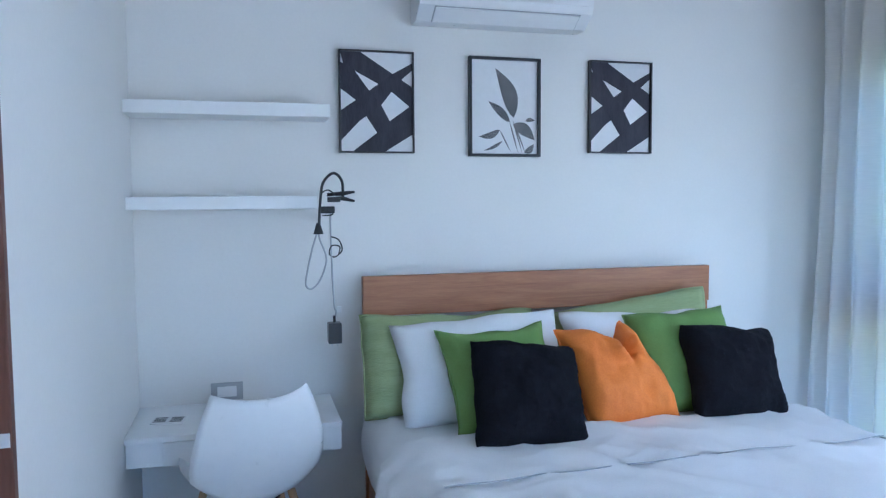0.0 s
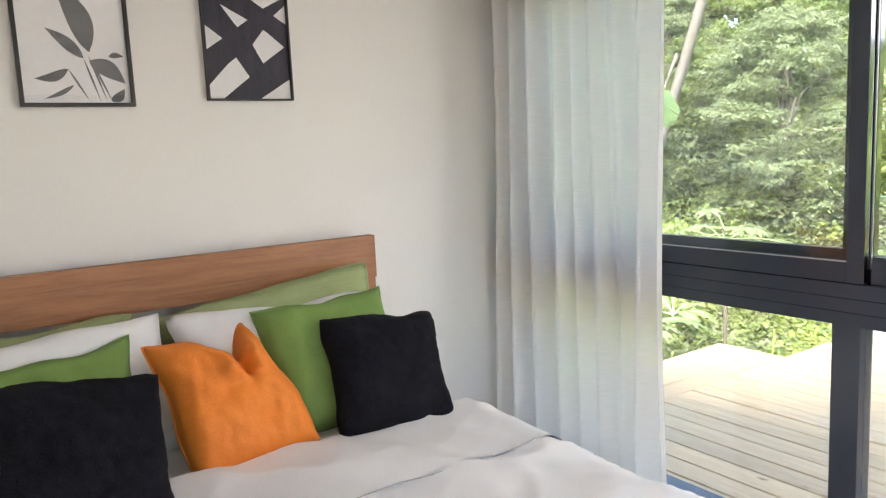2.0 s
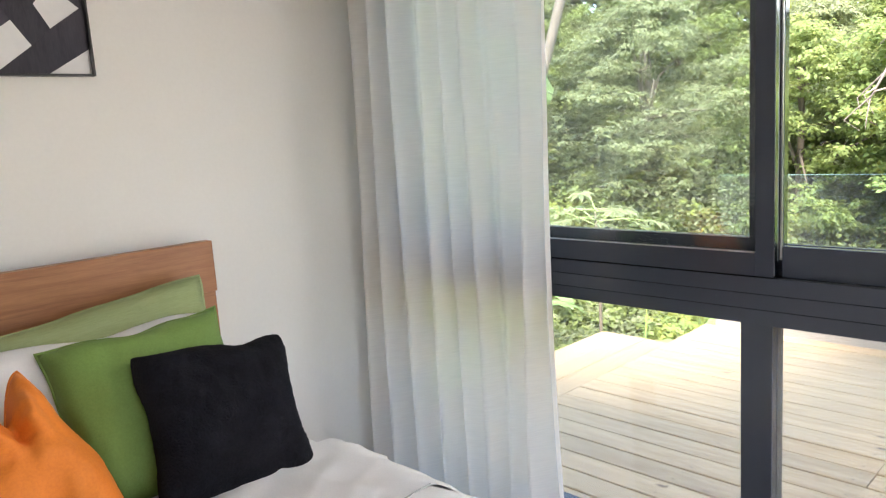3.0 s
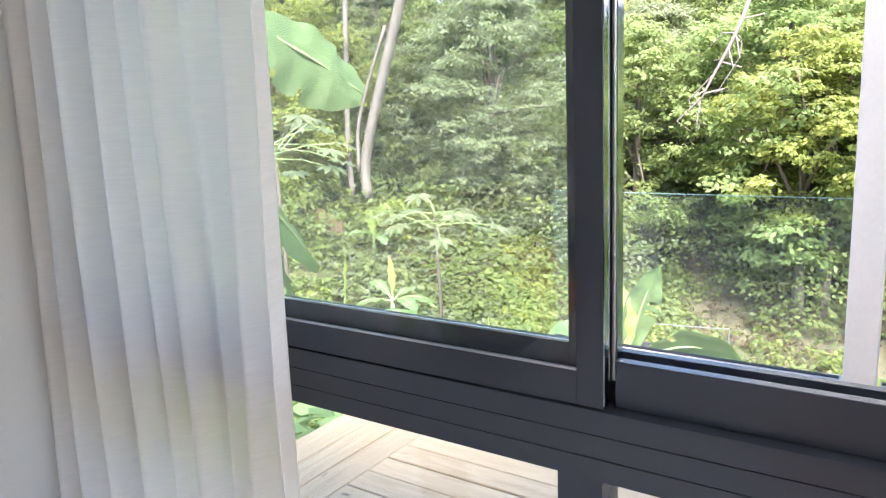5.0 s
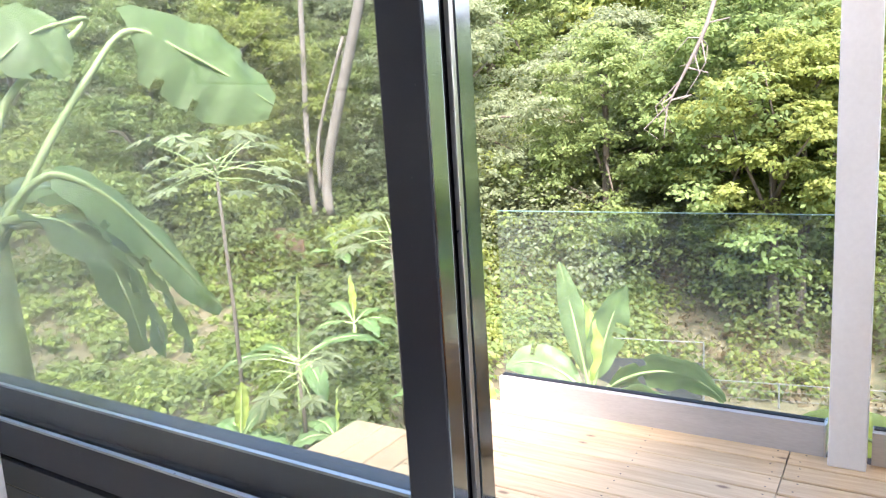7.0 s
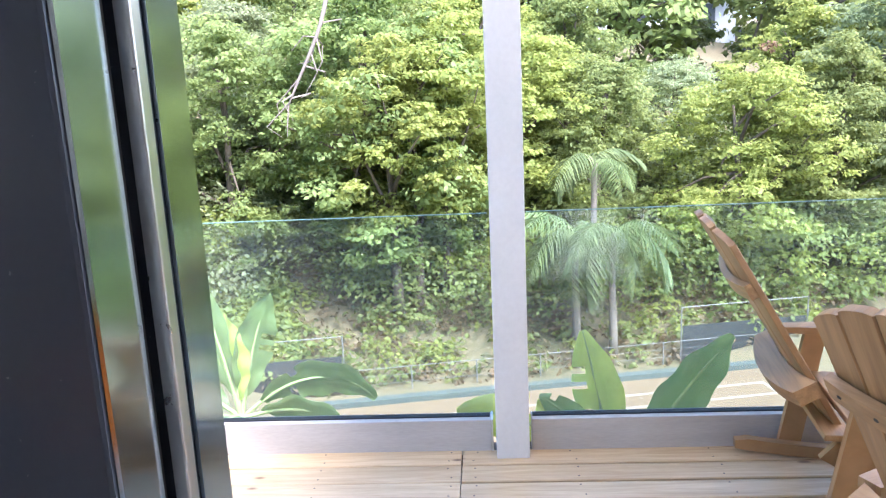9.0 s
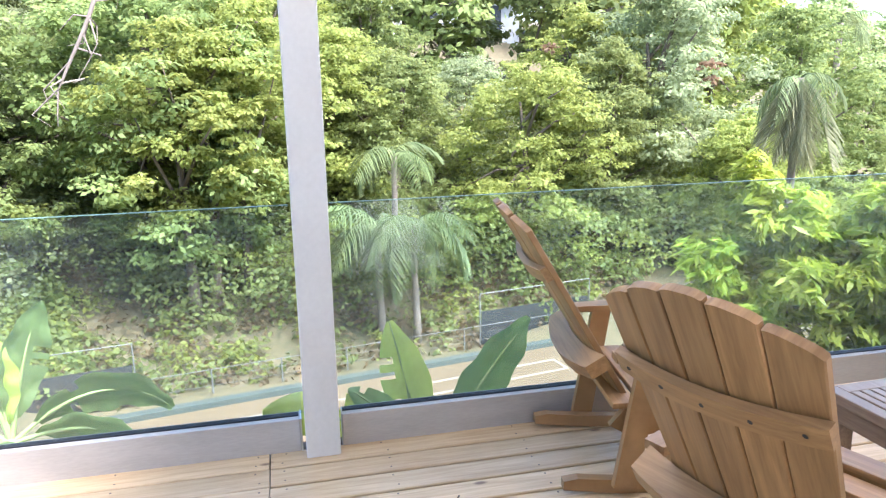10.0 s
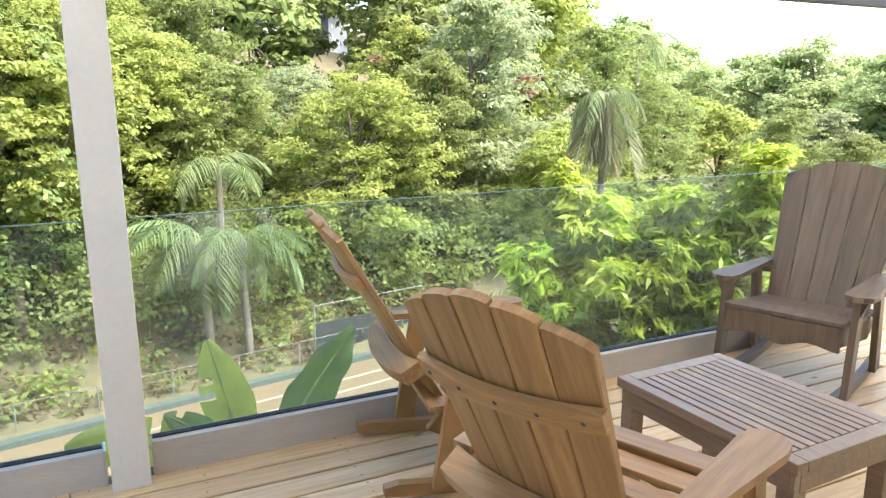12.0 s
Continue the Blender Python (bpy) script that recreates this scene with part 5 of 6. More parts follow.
for k, (t0, t1) in enumerate(((16, 32), (32, 46), (46, 66))):
    thicket("weeds", "low pale green weeds on the sunny slope", 4.5, 17, t0, t1, 320, 0.28, 15000, 0.11, 0.07, (LEAF_B, LEAF_C, LEAF_B)[k], 260 + k, 0.3)
    thicket("weeds", "darker ground creepers between the weeds", 5.5, 17, t0, t1, 160, 0.34, 8000, 0.12, 0.08, LEAF_A, 280 + k, 0.4)

# ---- the court ----
COURT_AT = pose(15.5, 0, COURT_Z, 0, 0, 10.7)
for name, bounds, material, words in (("clay_court", (-8.0, -0.12, -16.0, 7.0, -0.2, 0.06), COURT, "orange-brown clay tennis court below the house"),
                                      ("court_kerb", (-0.12, 0.05, -16.0, 7.0, -0.2, 0.16), COURT_EDGE, "grey-green painted concrete kerb of the court")):
    solid(name, boxed(*bounds, 0.01), material, words).matrix_basis = COURT_AT
for x0, x1, y0, y1 in ((-0.78, -0.72, -3.1, 6.4), (-1.26, -1.2, -3.1, 6.4), (-1.2, -0.78, -3.1, -3.04), (-0.78, -0.72, -14.0, -5.0), (-7.0, -1.26, 3.0, 3.06)):
    solid("court_line", boxed(x0, x1, y0, y1, 0.055, 0.066), LINE_PAINT, "faded white line painted on the court").matrix_basis = COURT_AT

# ---- court fence ----
fence = thing("court_fence", "low galvanised wire fence along the court", "fence", COURT_AT @ pose(0.5, 0, 0.05))
for k in range(12):
    y = 4.2 - 1.2 * k
    bm = bmesh.new()
    tube(bm, [(0, y, 0), (0, y, 0.45)], 0.013, 6)
    part("fence_post", bm, WIRE, fence)
for z in (0.44, 0.3, 0.15):
    bm = bmesh.new()
    tube(bm, [(0, 4.2, z), (0, -9.0, z)], 0.007 if z > 0.4 else 0.003, 5)
    part("wire", bm, WIRE, fence)
for y0, y1 in ((4.2, 6.4), (-4.8, -2.2)):
    net = thing("shade_screen", "dark netting screen on a wire frame by the court", "fence panel", COURT_AT @ pose(0.6, 0, 0.05), group="netting screens")
    for y in (y0, y1):
        bm = bmesh.new()
        tube(bm, [(0, y, 0), (0, y, 1.08)], 0.013, 6)
        part("post", bm, WIRE, net)
    bm = bmesh.new()
    tube(bm, [(0, y0, 1.07), (0, y1, 1.07)], 0.009, 6)
    part("top_rail", bm, WIRE, net)
    part("netting", boxed(0.0, 0.006, y0 + 0.03, y1 - 0.03, 0.02, 0.7), SHADE_NET, net, "dark woven netting")

# ---- old plank fence on the slope ----
plank = thing("plank_fence", "weathered brown plank fence on the slope", "fence", pose(14.2, 12.4, 0))
for k in range(13):
    y = 0.26 * k
    z = ground_height(14.2, 12.4 + y)
    me = boxed(-0.02, 0.02, y, y + 0.25, -0.8, 0.55 + 0.05 * (k % 3))
    part("plank", me, OLD_TIMBER, plank).location = (0.04 * (k % 2), 0, z)


# ---- banana plants ----
def banana_blade(bm, rib, base, az, rise, length, width, droop, twist=0.0, tears=0, seed=0, curl=0.25):
    """One arching blade on its stalk: a rib that bends under its weight, with two halves that fold up from it."""
    rg = random.Random(seed)
    p, d = Vector(base), Vector((math.cos(az) * math.cos(rise), math.sin(az) * math.cos(rise), math.sin(rise)))
    pts, steps = [], 22
    for k in range(steps + 1):
        pts.append(p.copy())
        d = (d + Vector((0, 0, -droop / steps * (0.35 + 1.3 * k / steps)))).normalized()
        p = p + d * (length / steps)
    tube(rib, pts, [0.022 * (1 - 0.9 * k / steps) for k in range(steps + 1)], 6)
    start = int(steps * 0.2)
    side0 = Vector((-math.sin(az), math.cos(az), 0))
    rows = []
    cuts = [rg.randint(start + 3, steps - 2) for _ in range(tears)]
    for k in range(start, steps + 1):
        f = (k - start) / (steps - start)
        wd = width * (math.sin(math.pi * min(1, 0.05 + 0.93 * f)) ** 0.8)
        t = (pts[min(k + 1, steps)] - pts[max(k - 1, 0)]).normalized()
        s = (side0 - t * side0.dot(t)).normalized()
        n = s.cross(t)
        s = (s * math.cos(twist) + n * math.sin(twist))
        n = s.cross(t)
        if n.z < 0:
            n = -n
        rows.append([pts[k] + s * (e * wd / 2) + n * (curl * wd * (abs(e) - abs(e) ** 2 * 1.15) + 0.03 * width * math.sin(9 * f + 2 * e + seed) + 0.05 * width * abs(e) * math.sin(23 * f + seed * 2 + (1 if e > 0 else 0))) for e in (-1, -0.66, -0.33, 0, 0.33, 0.66, 1)])
    verts = [[bm.verts.new(q) for q in r] for r in rows]
    for k in range(len(rows) - 1):
        for e in range(6):
            if (k + start) in cuts and e in ((0, 1) if (k + start) % 2 else (4, 5)):
                continue
            bm.faces.new((verts[k][e], verts[k][e + 1], verts[k + 1][e + 1], verts[k + 1][e]))
    return bm


def banana_plant(label, x, y, stem_top, blades, stem_r=0.06, seed=0, z0=None):
    z = ground_height(x, y) if z0 is None else z0
    ob = thing("banana_plant", label, "plant", pose(x, y, z), group="banana plants")
    bm = bmesh.new()
    h = stem_top - z
    tube(bm, [(0, 0, -0.3), (0, 0, 0), (0.02, 0.01, h * 0.5), (0.03, 0.0, h)], [stem_r * 1.5, stem_r * 1.3, stem_r, stem_r * 0.55], 10)
    part("stem", bm, BANANA_STEM, ob, smooth=True)
    for k, (az, rise, length, width, droop, twist, tears, young) in enumerate(blades):
        bm, rib = bmesh.new(), bmesh.new()
        banana_blade(bm, rib, (0.03, 0.0, h - 0.05), radians(az), radians(rise), length, width, droop, radians(twist), tears, seed * 7 + k)
        leaf = part("leaf", bm, BANANA_YOUNG if young else BANANA_LEAF, ob, "pale young leaf" if young else "", smooth=True)
        part("midrib", rib, BANANA_STEM, leaf, smooth=True)
    return ob


big = banana_plant("big banana plant beside the deck with broad arching leaves", 4.2, 4.55, 1.3, [
    (200, 60, 1.6, 0.5, 2.0, 0, 3, 0), (110, 55, 1.5, 0.5, 2.2, 10, 2, 0), (30, 35, 1.2, 0.42, 3.4, -20, 2, 0), (-75, 20, 1.0, 0.4, 3.2, 20, 1, 0),
    (150, 80, 1.4, 0.4, 1.2, 0, 0, 0), (-30, 5, 1.1, 0.42, 3.0, 0, 2, 0), (-55, 12, 1.0, 0.4, 3.4, 30, 1, 0)], 0.09, 1, z0=-1.2)


def hung_leaf(parent, stalk, blade, width, side, seed, young=False):
    """A broad blade along a given line at the end of its stalk; side: the way in which its two halves spread."""
    rg = random.Random(seed)
    base = parent.matrix_basis.translation
    line = [p - base for p in curve_points(stalk + blade, 7)]
    rib, bm = bmesh.new(), bmesh.new()
    tube(rib, line, [0.022 * (1 - 0.85 * k / (len(line) - 1)) for k in range(len(line))], 7)
    first = 7 * len(stalk)
    rows = []
    for k in range(first, len(line)):
        f = (k - first) / (len(line) - 1 - first)
        t = (line[min(k + 1, len(line) - 1)] - line[k - 1]).normalized()
        s_ = Vector(side).normalized()
        s_ = (s_ - t * s_.dot(t)).normalized()
        n_ = s_.cross(t)
        if n_.z < 0:
            n_ = -n_
        wd = width * math.sin(math.pi * (0.1 + 0.86 * f)) ** 0.55
        rows.append([line[k] + s_ * (e * wd / 2) - n_ * (wd * (0.16 * abs(e) ** 1.5 + 0.03 * math.sin(11 * f + 3 * e + seed) + 0.035 * abs(e) * math.sin(29 * f + seed * 3 + (2 if e > 0 else 0)))) for e in (-1, -0.75, -0.5, -0.25, 0, 0.25, 0.5, 0.75, 1)])
    verts = [[bm.verts.new(q) for q in r] for r in rows]
    cuts = {(rg.randint(3, len(rows) - 4), rg.choice((0, 1))) for _ in range(3)}
    for k in range(len(rows) - 1):
        for e in range(8):
            if (k, 0) in cuts and e < 1 or (k, 1) in cuts and e > 6:
                continue
            bm.faces.new((verts[k][e], verts[k][e + 1], verts[k + 1][e + 1], verts[k + 1][e]))
    leaf = part("leaf", bm, BANANA_YOUNG if young else BANANA_LEAF, parent, smooth=True)
    part("midrib", rib, BANANA_STEM, leaf, smooth=True)


hung_leaf(big, [(4.22, 4.52, 1.15), (4.45, 4.5, 1.52), (4.69, 4.45, 1.86)], [(4.88, 4.4, 2.06), (5.1, 4.3, 1.96), (5.29, 4.2, 1.83), (5.46, 4.12, 1.7)], 0.5, (0.0, 0.35, 0.9), 3)
hung_leaf(big, [(4.2, 4.55, 1.2), (4.4, 4.62, 1.75), (4.78, 4.58, 2.1)], [(4.62, 4.5, 2.08), (4.47, 4.5, 2.02), (4.33, 4.52, 1.9)], 0.4, (0.0, 0.5, 0.8), 5)
hung_leaf(big, [(4.22, 4.5, 1.2), (4.29, 4.45, 1.34)], [(4.37, 4.3, 1.45), (4.51, 4.2, 1.36), (4.67, 4.15, 1.17), (4.84, 4.1, 0.93), (4.97, 4.1, 0.76)], 0.24, (0.5, 0.5, 0.7), 8)
banana_plant("banana plant with a pale upright leaf below the kerb", 8.9, 3.83, -1.05, [
    (100, 80, 1.35, 0.24, 0.3, 75, 0, 0), (60, 86, 0.95, 0.34, 0.5, 80, 0, 1), (-70, 78, 1.15, 0.36, 0.8, 75, 3, 0), (100, 48, 0.95, 0.38, 1.6, 65, 1, 0), (-80, 42, 1.35, 0.42, 1.9, 65, 2, 0), (-100, 22, 1.25, 0.42, 1.4, 60, 0, 0),
    (110, 15, 0.9, 0.36, 1.2, 60, 1, 0), (130, 30, 0.9, 0.34, 1.6, 0, 0, 0), (180, 35, 0.8, 0.32, 1.8, 0, 0, 0), (-150, 20, 0.9, 0.36, 1.5, 0, 0, 0)], 0.07, 2)
banana_plant("banana plant with a broad dark leaf behind the rail", 7.1, 0.92, -0.68, [
    (-78, 52, 1.12, 0.34, 0.2, 88, 0, 0), (70, 80, 0.95, 0.3, 0.4, 85, 5, 1), (88, 62, 0.72, 0.22, 0.8, 65, 2, 0), (-60, 22, 1.1, 0.34, 1.0, 0, 0, 0),
    (96, 46, 1.1, 0.32, 0.9, 60, 1, 1), (-90, 16, 1.2, 0.34, 0.9, 0, 0, 0), (-30, 15, 0.9, 0.34, 1.4, 0, 0, 0)], 0.06, 3)
rng = random.Random(31)
for r, th, tall in ((9.1, 45.5, 1.3), (11.8, 40.6, 0.85), (15.0, 41.5, 0.6), (8.2, 33.0, 0.7), (6.6, 43, 0.45), (7.4, 29.5, 0.6), (7.2, 51.0, 0.6)):
    x, y = spot(r, th)
    z = ground_height(x, y)
    banana_plant("young banana plant with one yellow-green upright leaf", x, y, z + tall * 0.7, [
        (rng.uniform(0, 360), 84, 0.75 * tall + 0.2, 0.2, 0.2, 60, 0, 1)] + [(a + rng.uniform(-25, 25), rng.uniform(20, 45), 0.85 * tall + 0.2, 0.28, 1.6, 0, 0, 0) for a in (0, 75, 150, 225, 300)], 0.05, int(r * 10))


# ---- long-stalked plants with star-shaped leaves ----
def star_plant(label, x, y, crown, seed, leaves=15, reach=0.75):
    """A thin stem topped by long pale stalks, each with a deeply cut hand-shaped leaf."""
    rg = random.Random(seed)
    z = ground_height(x, y)
    ob = thing("star_leaf_plant", label, "plant", pose(x, y, z), group="star-leaved plants")
    h = crown - z
    part("stem", tube(bmesh.new(), [(0, 0, -0.2), (0.02, 0, h * 0.5), (0, 0.02, h)], [0.03, 0.024, 0.018], 8), BARK, ob, smooth=True)
    for k in range(leaves):
        a, up = 2.4 * k + rg.uniform(-0.3, 0.3), rg.uniform(-0.25, 0.75)
        d = Vector((math.cos(a), math.sin(a), up)).normalized()
        start = Vector((0, 0, h - 0.25 * (k / leaves)))
        end = start + d * reach * rg.uniform(0.7, 1.15) + Vector((0, 0, -0.06))
        bm = bmesh.new()
        span = rg.uniform(0.2, 0.29)
        side = Vector((-math.sin(a), math.cos(a), 0))
        out = Vector((math.cos(a), math.sin(a), -0.35)).normalized()
        for j in range(8):
            b = radians(-150 + 300 * j / 7)
            tip = out * math.cos(b) + side * math.sin(b)
            across = (out * -math.sin(b) + side * math.cos(b)) * span * 0.16
            reach_j = span * (1.0 - 0.3 * abs(b) / 2.6)
            v = [bm.verts.new(q) for q in (end, end + tip * reach_j * 0.55 + across, end + tip * reach_j - Vector((0, 0, 0.04)), end + tip * reach_j * 0.55 - across)]
            bm.faces.new(v)
        leaf = part("leaf", bm, LEAF_C, ob)
        part("stalk", tube(bmesh.new(), [start, (start + end) / 2 + Vector((0, 0, 0.04)), end], [0.009, 0.007, 0.005], 5), BANANA_STEM, leaf)
    return ob


star_plant("tall grey-green plant with star-shaped leaves on the slope", 8.5, 8.2, 1.3, 3, 18, 0.85)
star_plant("grey-green plant with star-shaped leaves beside the slope", 9.8, 6.7, 0.3, 7, 15, 0.75)
star_plant("young plant with star-shaped leaves in the weeds", 8.2, 6.9, -0.9, 9, 10, 0.5)

# broad-leaved weeds along the deck's edge
thicket("broad_weeds", "broad heart-leaved weeds below the deck", 3.6, 7.5, 22, 60, 110, 0.3, 1500, 0.3, 0.2, BANANA_LEAF, 301, 0.5)
thicket("broad_weeds", "broad heart-leaved weeds below the kerb", 4.6, 7.0, -35, 22, 70, 0.35, 900, 0.3, 0.2, BANANA_LEAF, 302, 0.5)
thicket("leaf_litter", "dry brown leaves and brush on the bank", 12.8, 17.6, -30, 40, 260, 0.3, 9000, 0.12, 0.06, LEAF_BROWN, 303, 0.1)
thicket("bank_weeds", "scattered green weeds on the bare bank", 12.8, 18.0, -34, 40, 170, 0.42, 9000, 0.13, 0.08, LEAF_A, 304, 0.4)
thicket("bank_weeds", "yellowish tufts on the bare bank", 12.8, 18.0, -34, 40, 110, 0.36, 5000, 0.13, 0.07, LEAF_B, 305, 0.4)


# ---- bright shrubs behind the far chair ----
def shrub(x, y, top, seed, wide=0.33):
    rg = random.Random(seed)
    z = ground_height(x, y)
    ob = thing("shrub", "bright lime-green shrub with drooping lance-shaped leaves", "shrub", pose(x, y, z), group="lime shrubs")
    h = top - z
    cs, rs = [], []
    for k in range(26):
        f = rg.random() ** 0.7
        a, t = rg.uniform(0, 2 * math.pi), rg.random() ** 0.5
        w = wide * (1.15 - f)
        cs.append((w * t * math.cos(a) * 1.5, w * t * math.sin(a) * 1.5, 0.3 + (h - 0.45) * f))
        rs.append(rg.uniform(0.12, 0.24))
    bm = bmesh.new()
    for k in range(5):
        c = cs[k * 5]
        tube(bm, [(0, 0, -0.2), (c[0] * 0.4, c[1] * 0.4, c[2] * 0.5), c], [0.03, 0.02, 0.008], 6)
    part("stems", bm, BARK, ob)
    leaves = new("leaves", leaf_mesh("leaves", cs, rs, 4600, 0.15, 0.036, seed, LEAF_LIME, 0.3, 0.4, 1.0))
    leaves.parent = ob


for k, (x, y, top) in enumerate(((8.85, -2.47, 1.0), (8.57, -2.84, 0.5), (8.16, -3.3, 0.9), (7.66, -3.76, 1.06), (8.9, -2.2, 0.1), (8.3, -2.6, 0.0), (8.0, -3.0, 0.2), (7.8, -3.4, 0.35),
                                 (7.5, -4.1, 0.75), (8.6, -3.3, 0.4), (7.2, -4.3, 0.4), (8.1, -3.6, 0.15), (8.4, -2.3, -0.3), (7.35, -3.75, 0.1), (8.7, -2.7, 0.3), (7.9, -3.7, 0.5))):
    shrub(x, y, top, 400 + k)


# ---- palms ----
def frond_mesh(name, length, droop, leaflets, seed, material, hang=0.6, rise=0.66):
    """A feather leaf: a bending rib with narrow leaflets hanging to both sides."""
    rg = random.Random(seed)
    bm = bmesh.new()
    p, d, pts = Vector((0, 0, 0)), Vector((0.75, 0, rise)).normalized(), []
    for k in range(leaflets + 1):
        pts.append(p.copy())
        d = (d + Vector((0, 0, -droop / leaflets))).normalized()
        p = p + d * (length / leaflets)
    tube(bm, pts[::4] + [pts[-1]], [0.02 * (1 - 0.9 * k / (len(pts[::4]))) for k in range(len(pts[::4]) + 1)], 4)
    for k in range(3, leaflets + 1):
        f = k / leaflets
        ln = length * 0.3 * math.sin(math.pi * min(1, 0.12 + 0.85 * f)) + 0.05
        for s in (-1, 1):
            out = (Vector((0.5, s, -hang + rg.uniform(-0.3, 0.3)))).normalized()
            tip = pts[k] + out * ln + Vector((0, 0, -ln * 0.35))
            mid = pts[k] + out * ln * 0.5
            wv = Vector((0.017, 0, 0))
            a, b, c, e, g = (bm.verts.new(q) for q in (pts[k] - wv, pts[k] + wv, mid + wv, mid - wv, tip))
            bm.faces.new((a, b, c, e))
            bm.faces.new((e, c, g))
    return mesh_of(name, bm, material)


PALM_BARK = surface("palm_bark", (0.12, 0.1, 0.08), (0.22, 0.19, 0.15), 0.9, 3, (1, 1, 9), 6, 0.5)
PALM_GREEN = foliage("palm_leaf", (0.08, 0.115, 0.045), (0.165, 0.21, 0.085), 0.5, 0.2, 0.3)
PALM_DRY = foliage("dry_palm_leaf", (0.15, 0.165, 0.09), (0.25, 0.255, 0.15), 0.7, 0.2, 0.3)
FRONDS = [frond_mesh("frond", 1.9, 2.2, 26, 3, PALM_GREEN), frond_mesh("frond", 1.8, 3.2, 26, 4, PALM_GREEN, 0.9), frond_mesh("frond", 2.4, 7.0, 36, 5, PALM_DRY, 1.2, -0.5)]


def palm(x, y, base, top, label, count, kinds, seed, trunk_r=0.12, size=1.0):
    rg = random.Random(seed)
    ob = thing("palm", label, "palm tree", pose(x, y, base), group="palms")
    h = top - base
    bm = bmesh.new()
    tube(bm, [(0, 0, -0.6), (0, 0, 0), (0.05, 0.02, h * 0.5), (0.03, 0, h)], [trunk_r * 1.5, trunk_r * 1.25, trunk_r, trunk_r * 0.85], 9)
    part("trunk", bm, PALM_BARK, ob, smooth=True)
    for k in range(count):
        f = new("frond", FRONDS[kinds[k % len(kinds)]])
        f.parent = ob
        s = size * rg.uniform(0.8, 1.15)
        f.matrix_basis = pose(0.03, 0, h, 0, rg.uniform(-25, 30), 360 * k / count + rg.uniform(-14, 14)) @ Matrix.Diagonal((s, s, s, 1))
    return ob


palm(17.24, -0.17, -2.95, -1.2, "small palm with drooping grey-green fronds by the court", 15, (0, 1), 1, 0.068, 0.95)
palm(16.94, -0.85, -3.05, -1.1, "small palm with drooping fronds and a pale trunk", 14, (0, 1, 1), 2, 0.066, 0.92)
palm(18.4, -0.72, ground_height(18.4, -0.72), 0.2, "taller palm between the hillside trees", 11, (0, 0, 1), 3, 0.07, 0.8)
palm(15.5, -8.2, ground_height(15.5, -8.2), 1.6, "shaggy palm with hanging pale dry fronds", 26, (2, 2, 1, 2, 2), 4, 0.08, 0.7)
palm(27.0, -18.9, ground_height(27.0, -18.9), 3.6, "slim palm on the skyline", 11, (0, 1), 5, 0.13)

# ---- bare pale trunks, dead branch ----
def bare_trunk(label, points, r0, r1, material, twigs=0, seed=0):
    rg = random.Random(seed)
    base = Vector(points[0])
    ob = thing("bare_tree", label, "tree", pose(*base), group="bare trunks")
    bm = bmesh.new()
    pts = [Vector(p) - base for p in points]
    pts = curve_points(pts, 5)
    tube(bm, pts, [r0 + (r1 - r0) * k / (len(pts) - 1) for k in range(len(pts))], 8)
    part("trunk", bm, material, ob, smooth=True)
    for k in range(twigs):
        bm = bmesh.new()
        a = pts[rg.randint(2, len(pts) - 1)]
        b = a + Vector((rg.uniform(-0.2, 0.2), rg.uniform(-0.5, 0.5), rg.uniform(-0.5, 0.1)))
        c = b + Vector((rg.uniform(-0.1, 0.1), rg.uniform(-0.3, 0.3), rg.uniform(-0.4, 0.0)))
        tube(bm, [a, b, c], [0.018, 0.012, 0.004], 5)
        part("twig", bm, material, ob)
    return ob


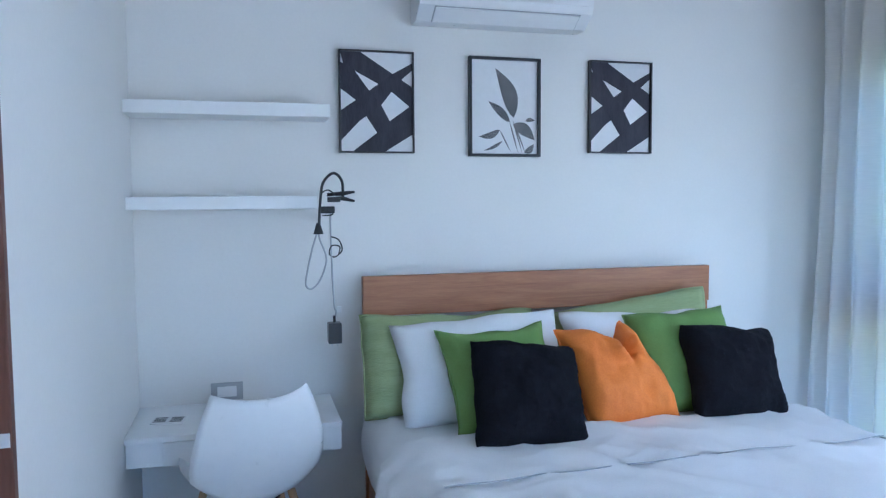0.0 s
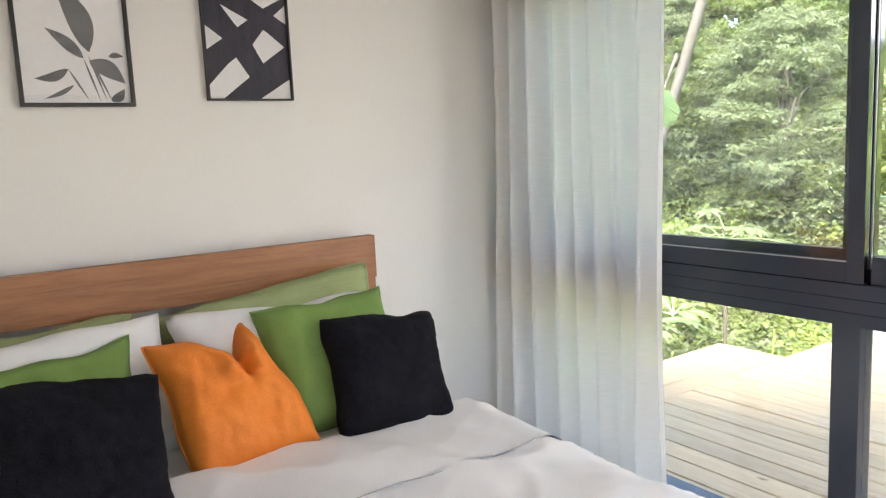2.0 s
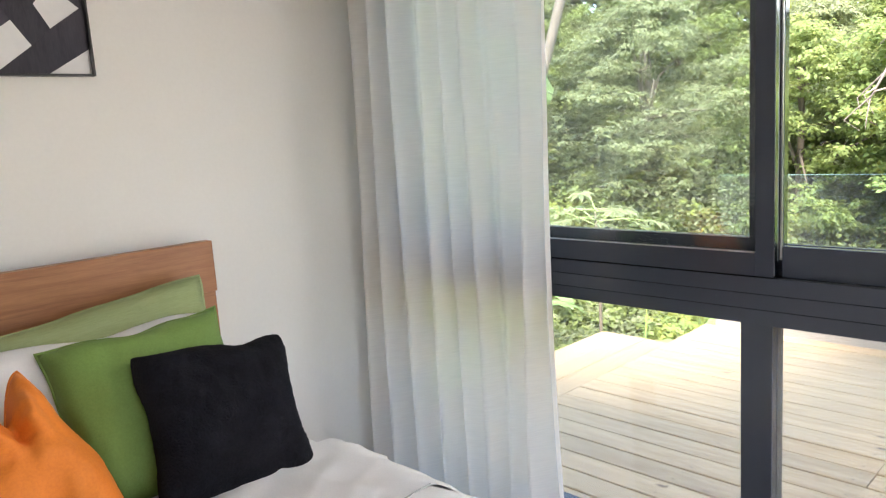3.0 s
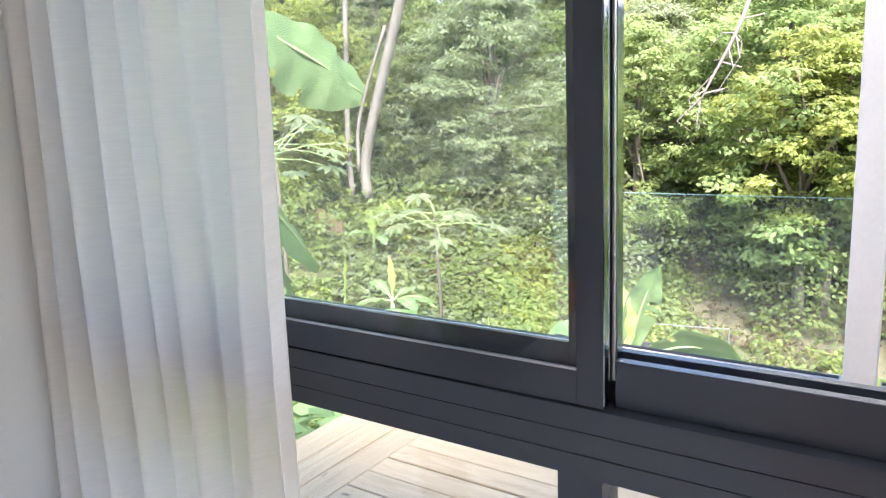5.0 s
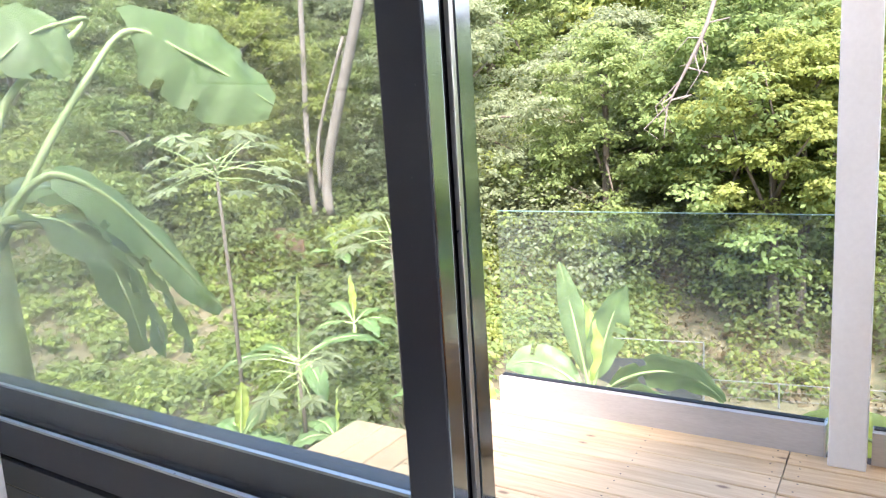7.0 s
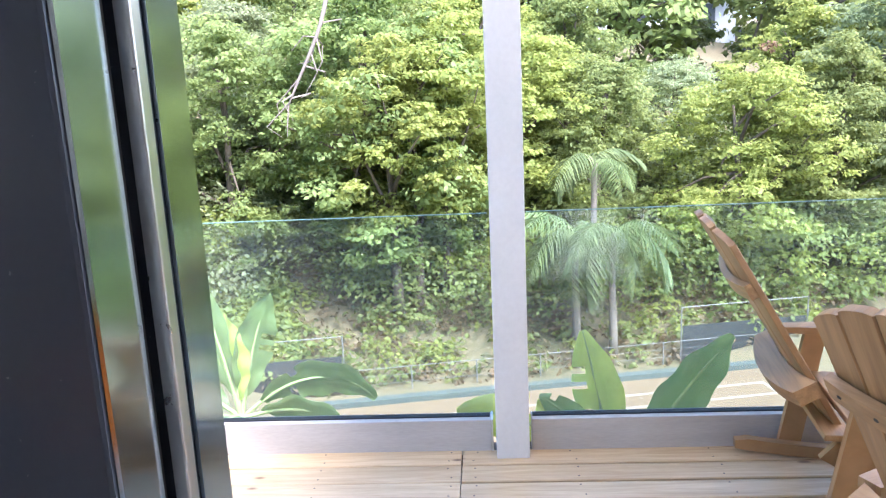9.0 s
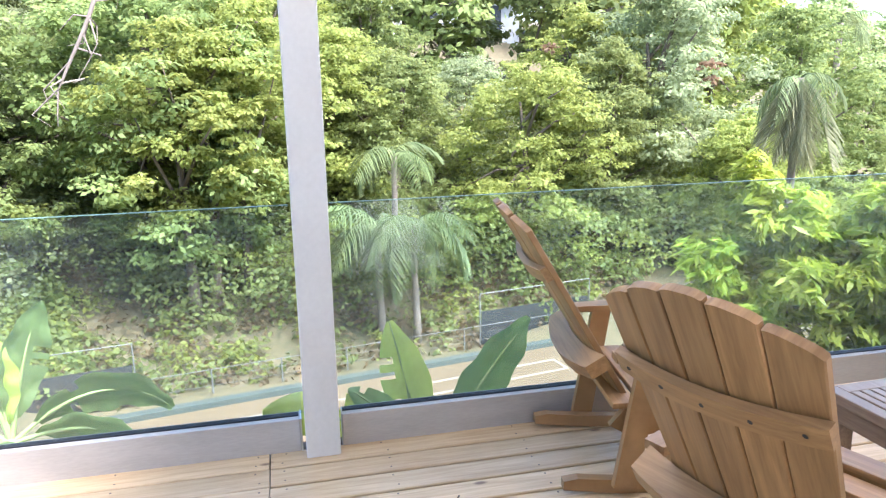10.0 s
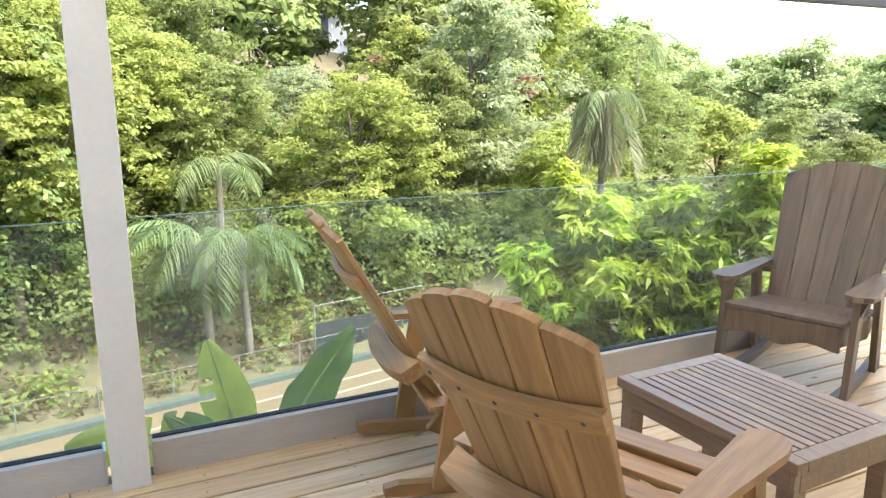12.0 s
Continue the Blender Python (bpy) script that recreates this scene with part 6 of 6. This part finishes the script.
bare_trunk("pale straight trunk rising from the creepers", [(15.0, 12.75, -0.3), (15.0, 12.78, 1.2), (15.0, 12.6, 4.3), (15.1, 12.5, 8.5)], 0.075, 0.05, PALE_BARK)
bare_trunk("pale leaning trunk rising from the creepers", [(15.0, 12.3, -0.3), (15.0, 12.2, 0.9), (15.0, 11.0, 4.1), (15.2, 9.8, 8.0)], 0.12, 0.11, PALE_BARK)
bare_trunk("thin pale trunk forking from the leaning one", [(15.0, 12.5, 0.3), (15.0, 12.4, 1.5), (15.0, 11.5, 3.5)], 0.05, 0.035, PALE_BARK)
bare_trunk("brown trunk at the foot of the slope", [(18.6, 3.12, -3.1), (18.6, 3.1, -1.9), (18.7, 3.05, -0.6), (18.8, 3.15, 0.7), (18.9, 3.3, 1.2)], 0.13, 0.08, BARK, 4, 2)
bare_trunk("bare grey dead branch hanging among the leaves", [(16.4, 4.1, 4.2), (16.3, 4.4, 3.0), (16.3, 4.95, 1.9), (16.3, 5.1, 1.6)], 0.05, 0.012, PALE_BARK, 12, 3)
rust = tagged(new("dry_foliage", leaf_mesh("dry_foliage", [(16.0, -6.55, 1.85), (16.05, -6.6, 1.55), (16.9, -3.6, 2.2)], [0.2, 0.16, 0.14], 230, 0.1, 0.06, 77, LEAF_RUST)), "rust-brown dead foliage hanging in a tree", "foliage", kind="stuff")


# ---- white buildings on the hill ----
def block(x, y, z, wide, deep, storeys, turn, label):
    ob = thing("apartment_building", label, "building", pose(x, y, z, 0, 0, turn), group="buildings on the hill")
    h = 3.0 * storeys
    part("wall", boxed(-deep / 2, deep / 2, -wide / 2, wide / 2, -6.0, h), FAR_WALL, ob)
    part("roof", boxed(-deep / 2 - 0.3, deep / 2 + 0.3, -wide / 2 - 0.3, wide / 2 + 0.3, h, h + 0.35), FAR_WALL, ob)
    n = max(2, int(wide / 2.6))
    for s in range(storeys):
        for k in range(n):
            yy = -wide / 2 + wide * (k + 0.5) / n
            win_ = part("window", boxed(-deep / 2 - 0.03, -deep / 2 + 0.05, yy - 0.75, yy + 0.75, 3.0 * s + 0.7, 3.0 * s + 2.3), FAR_GLASS, ob, "dark window")
            part("sill", boxed(-deep / 2 - 0.15, -deep / 2 - 0.031, yy - 0.85, yy + 0.85, 3.0 * s + 0.6, 3.0 * s + 0.69), FAR_WALL, win_)
        part("balcony", boxed(-deep / 2 - 0.9, -deep / 2 - 0.031, -wide / 2, wide / 2, 3.0 * s - 0.1, 3.0 * s + 0.08), FAR_WALL, ob)
    return ob


block(47.0, -9.2, 3.6, 7.0, 7.0, 2, -14, "white apartment building behind the hilltop trees")
block(62, -50.0, -3.0, 7.0, 6.0, 1, -38, "low white house among the far trees")
block(58, -66.0, -6.5, 6.0, 6.0, 1, -45, "low white house with a flat roof below the ridge")
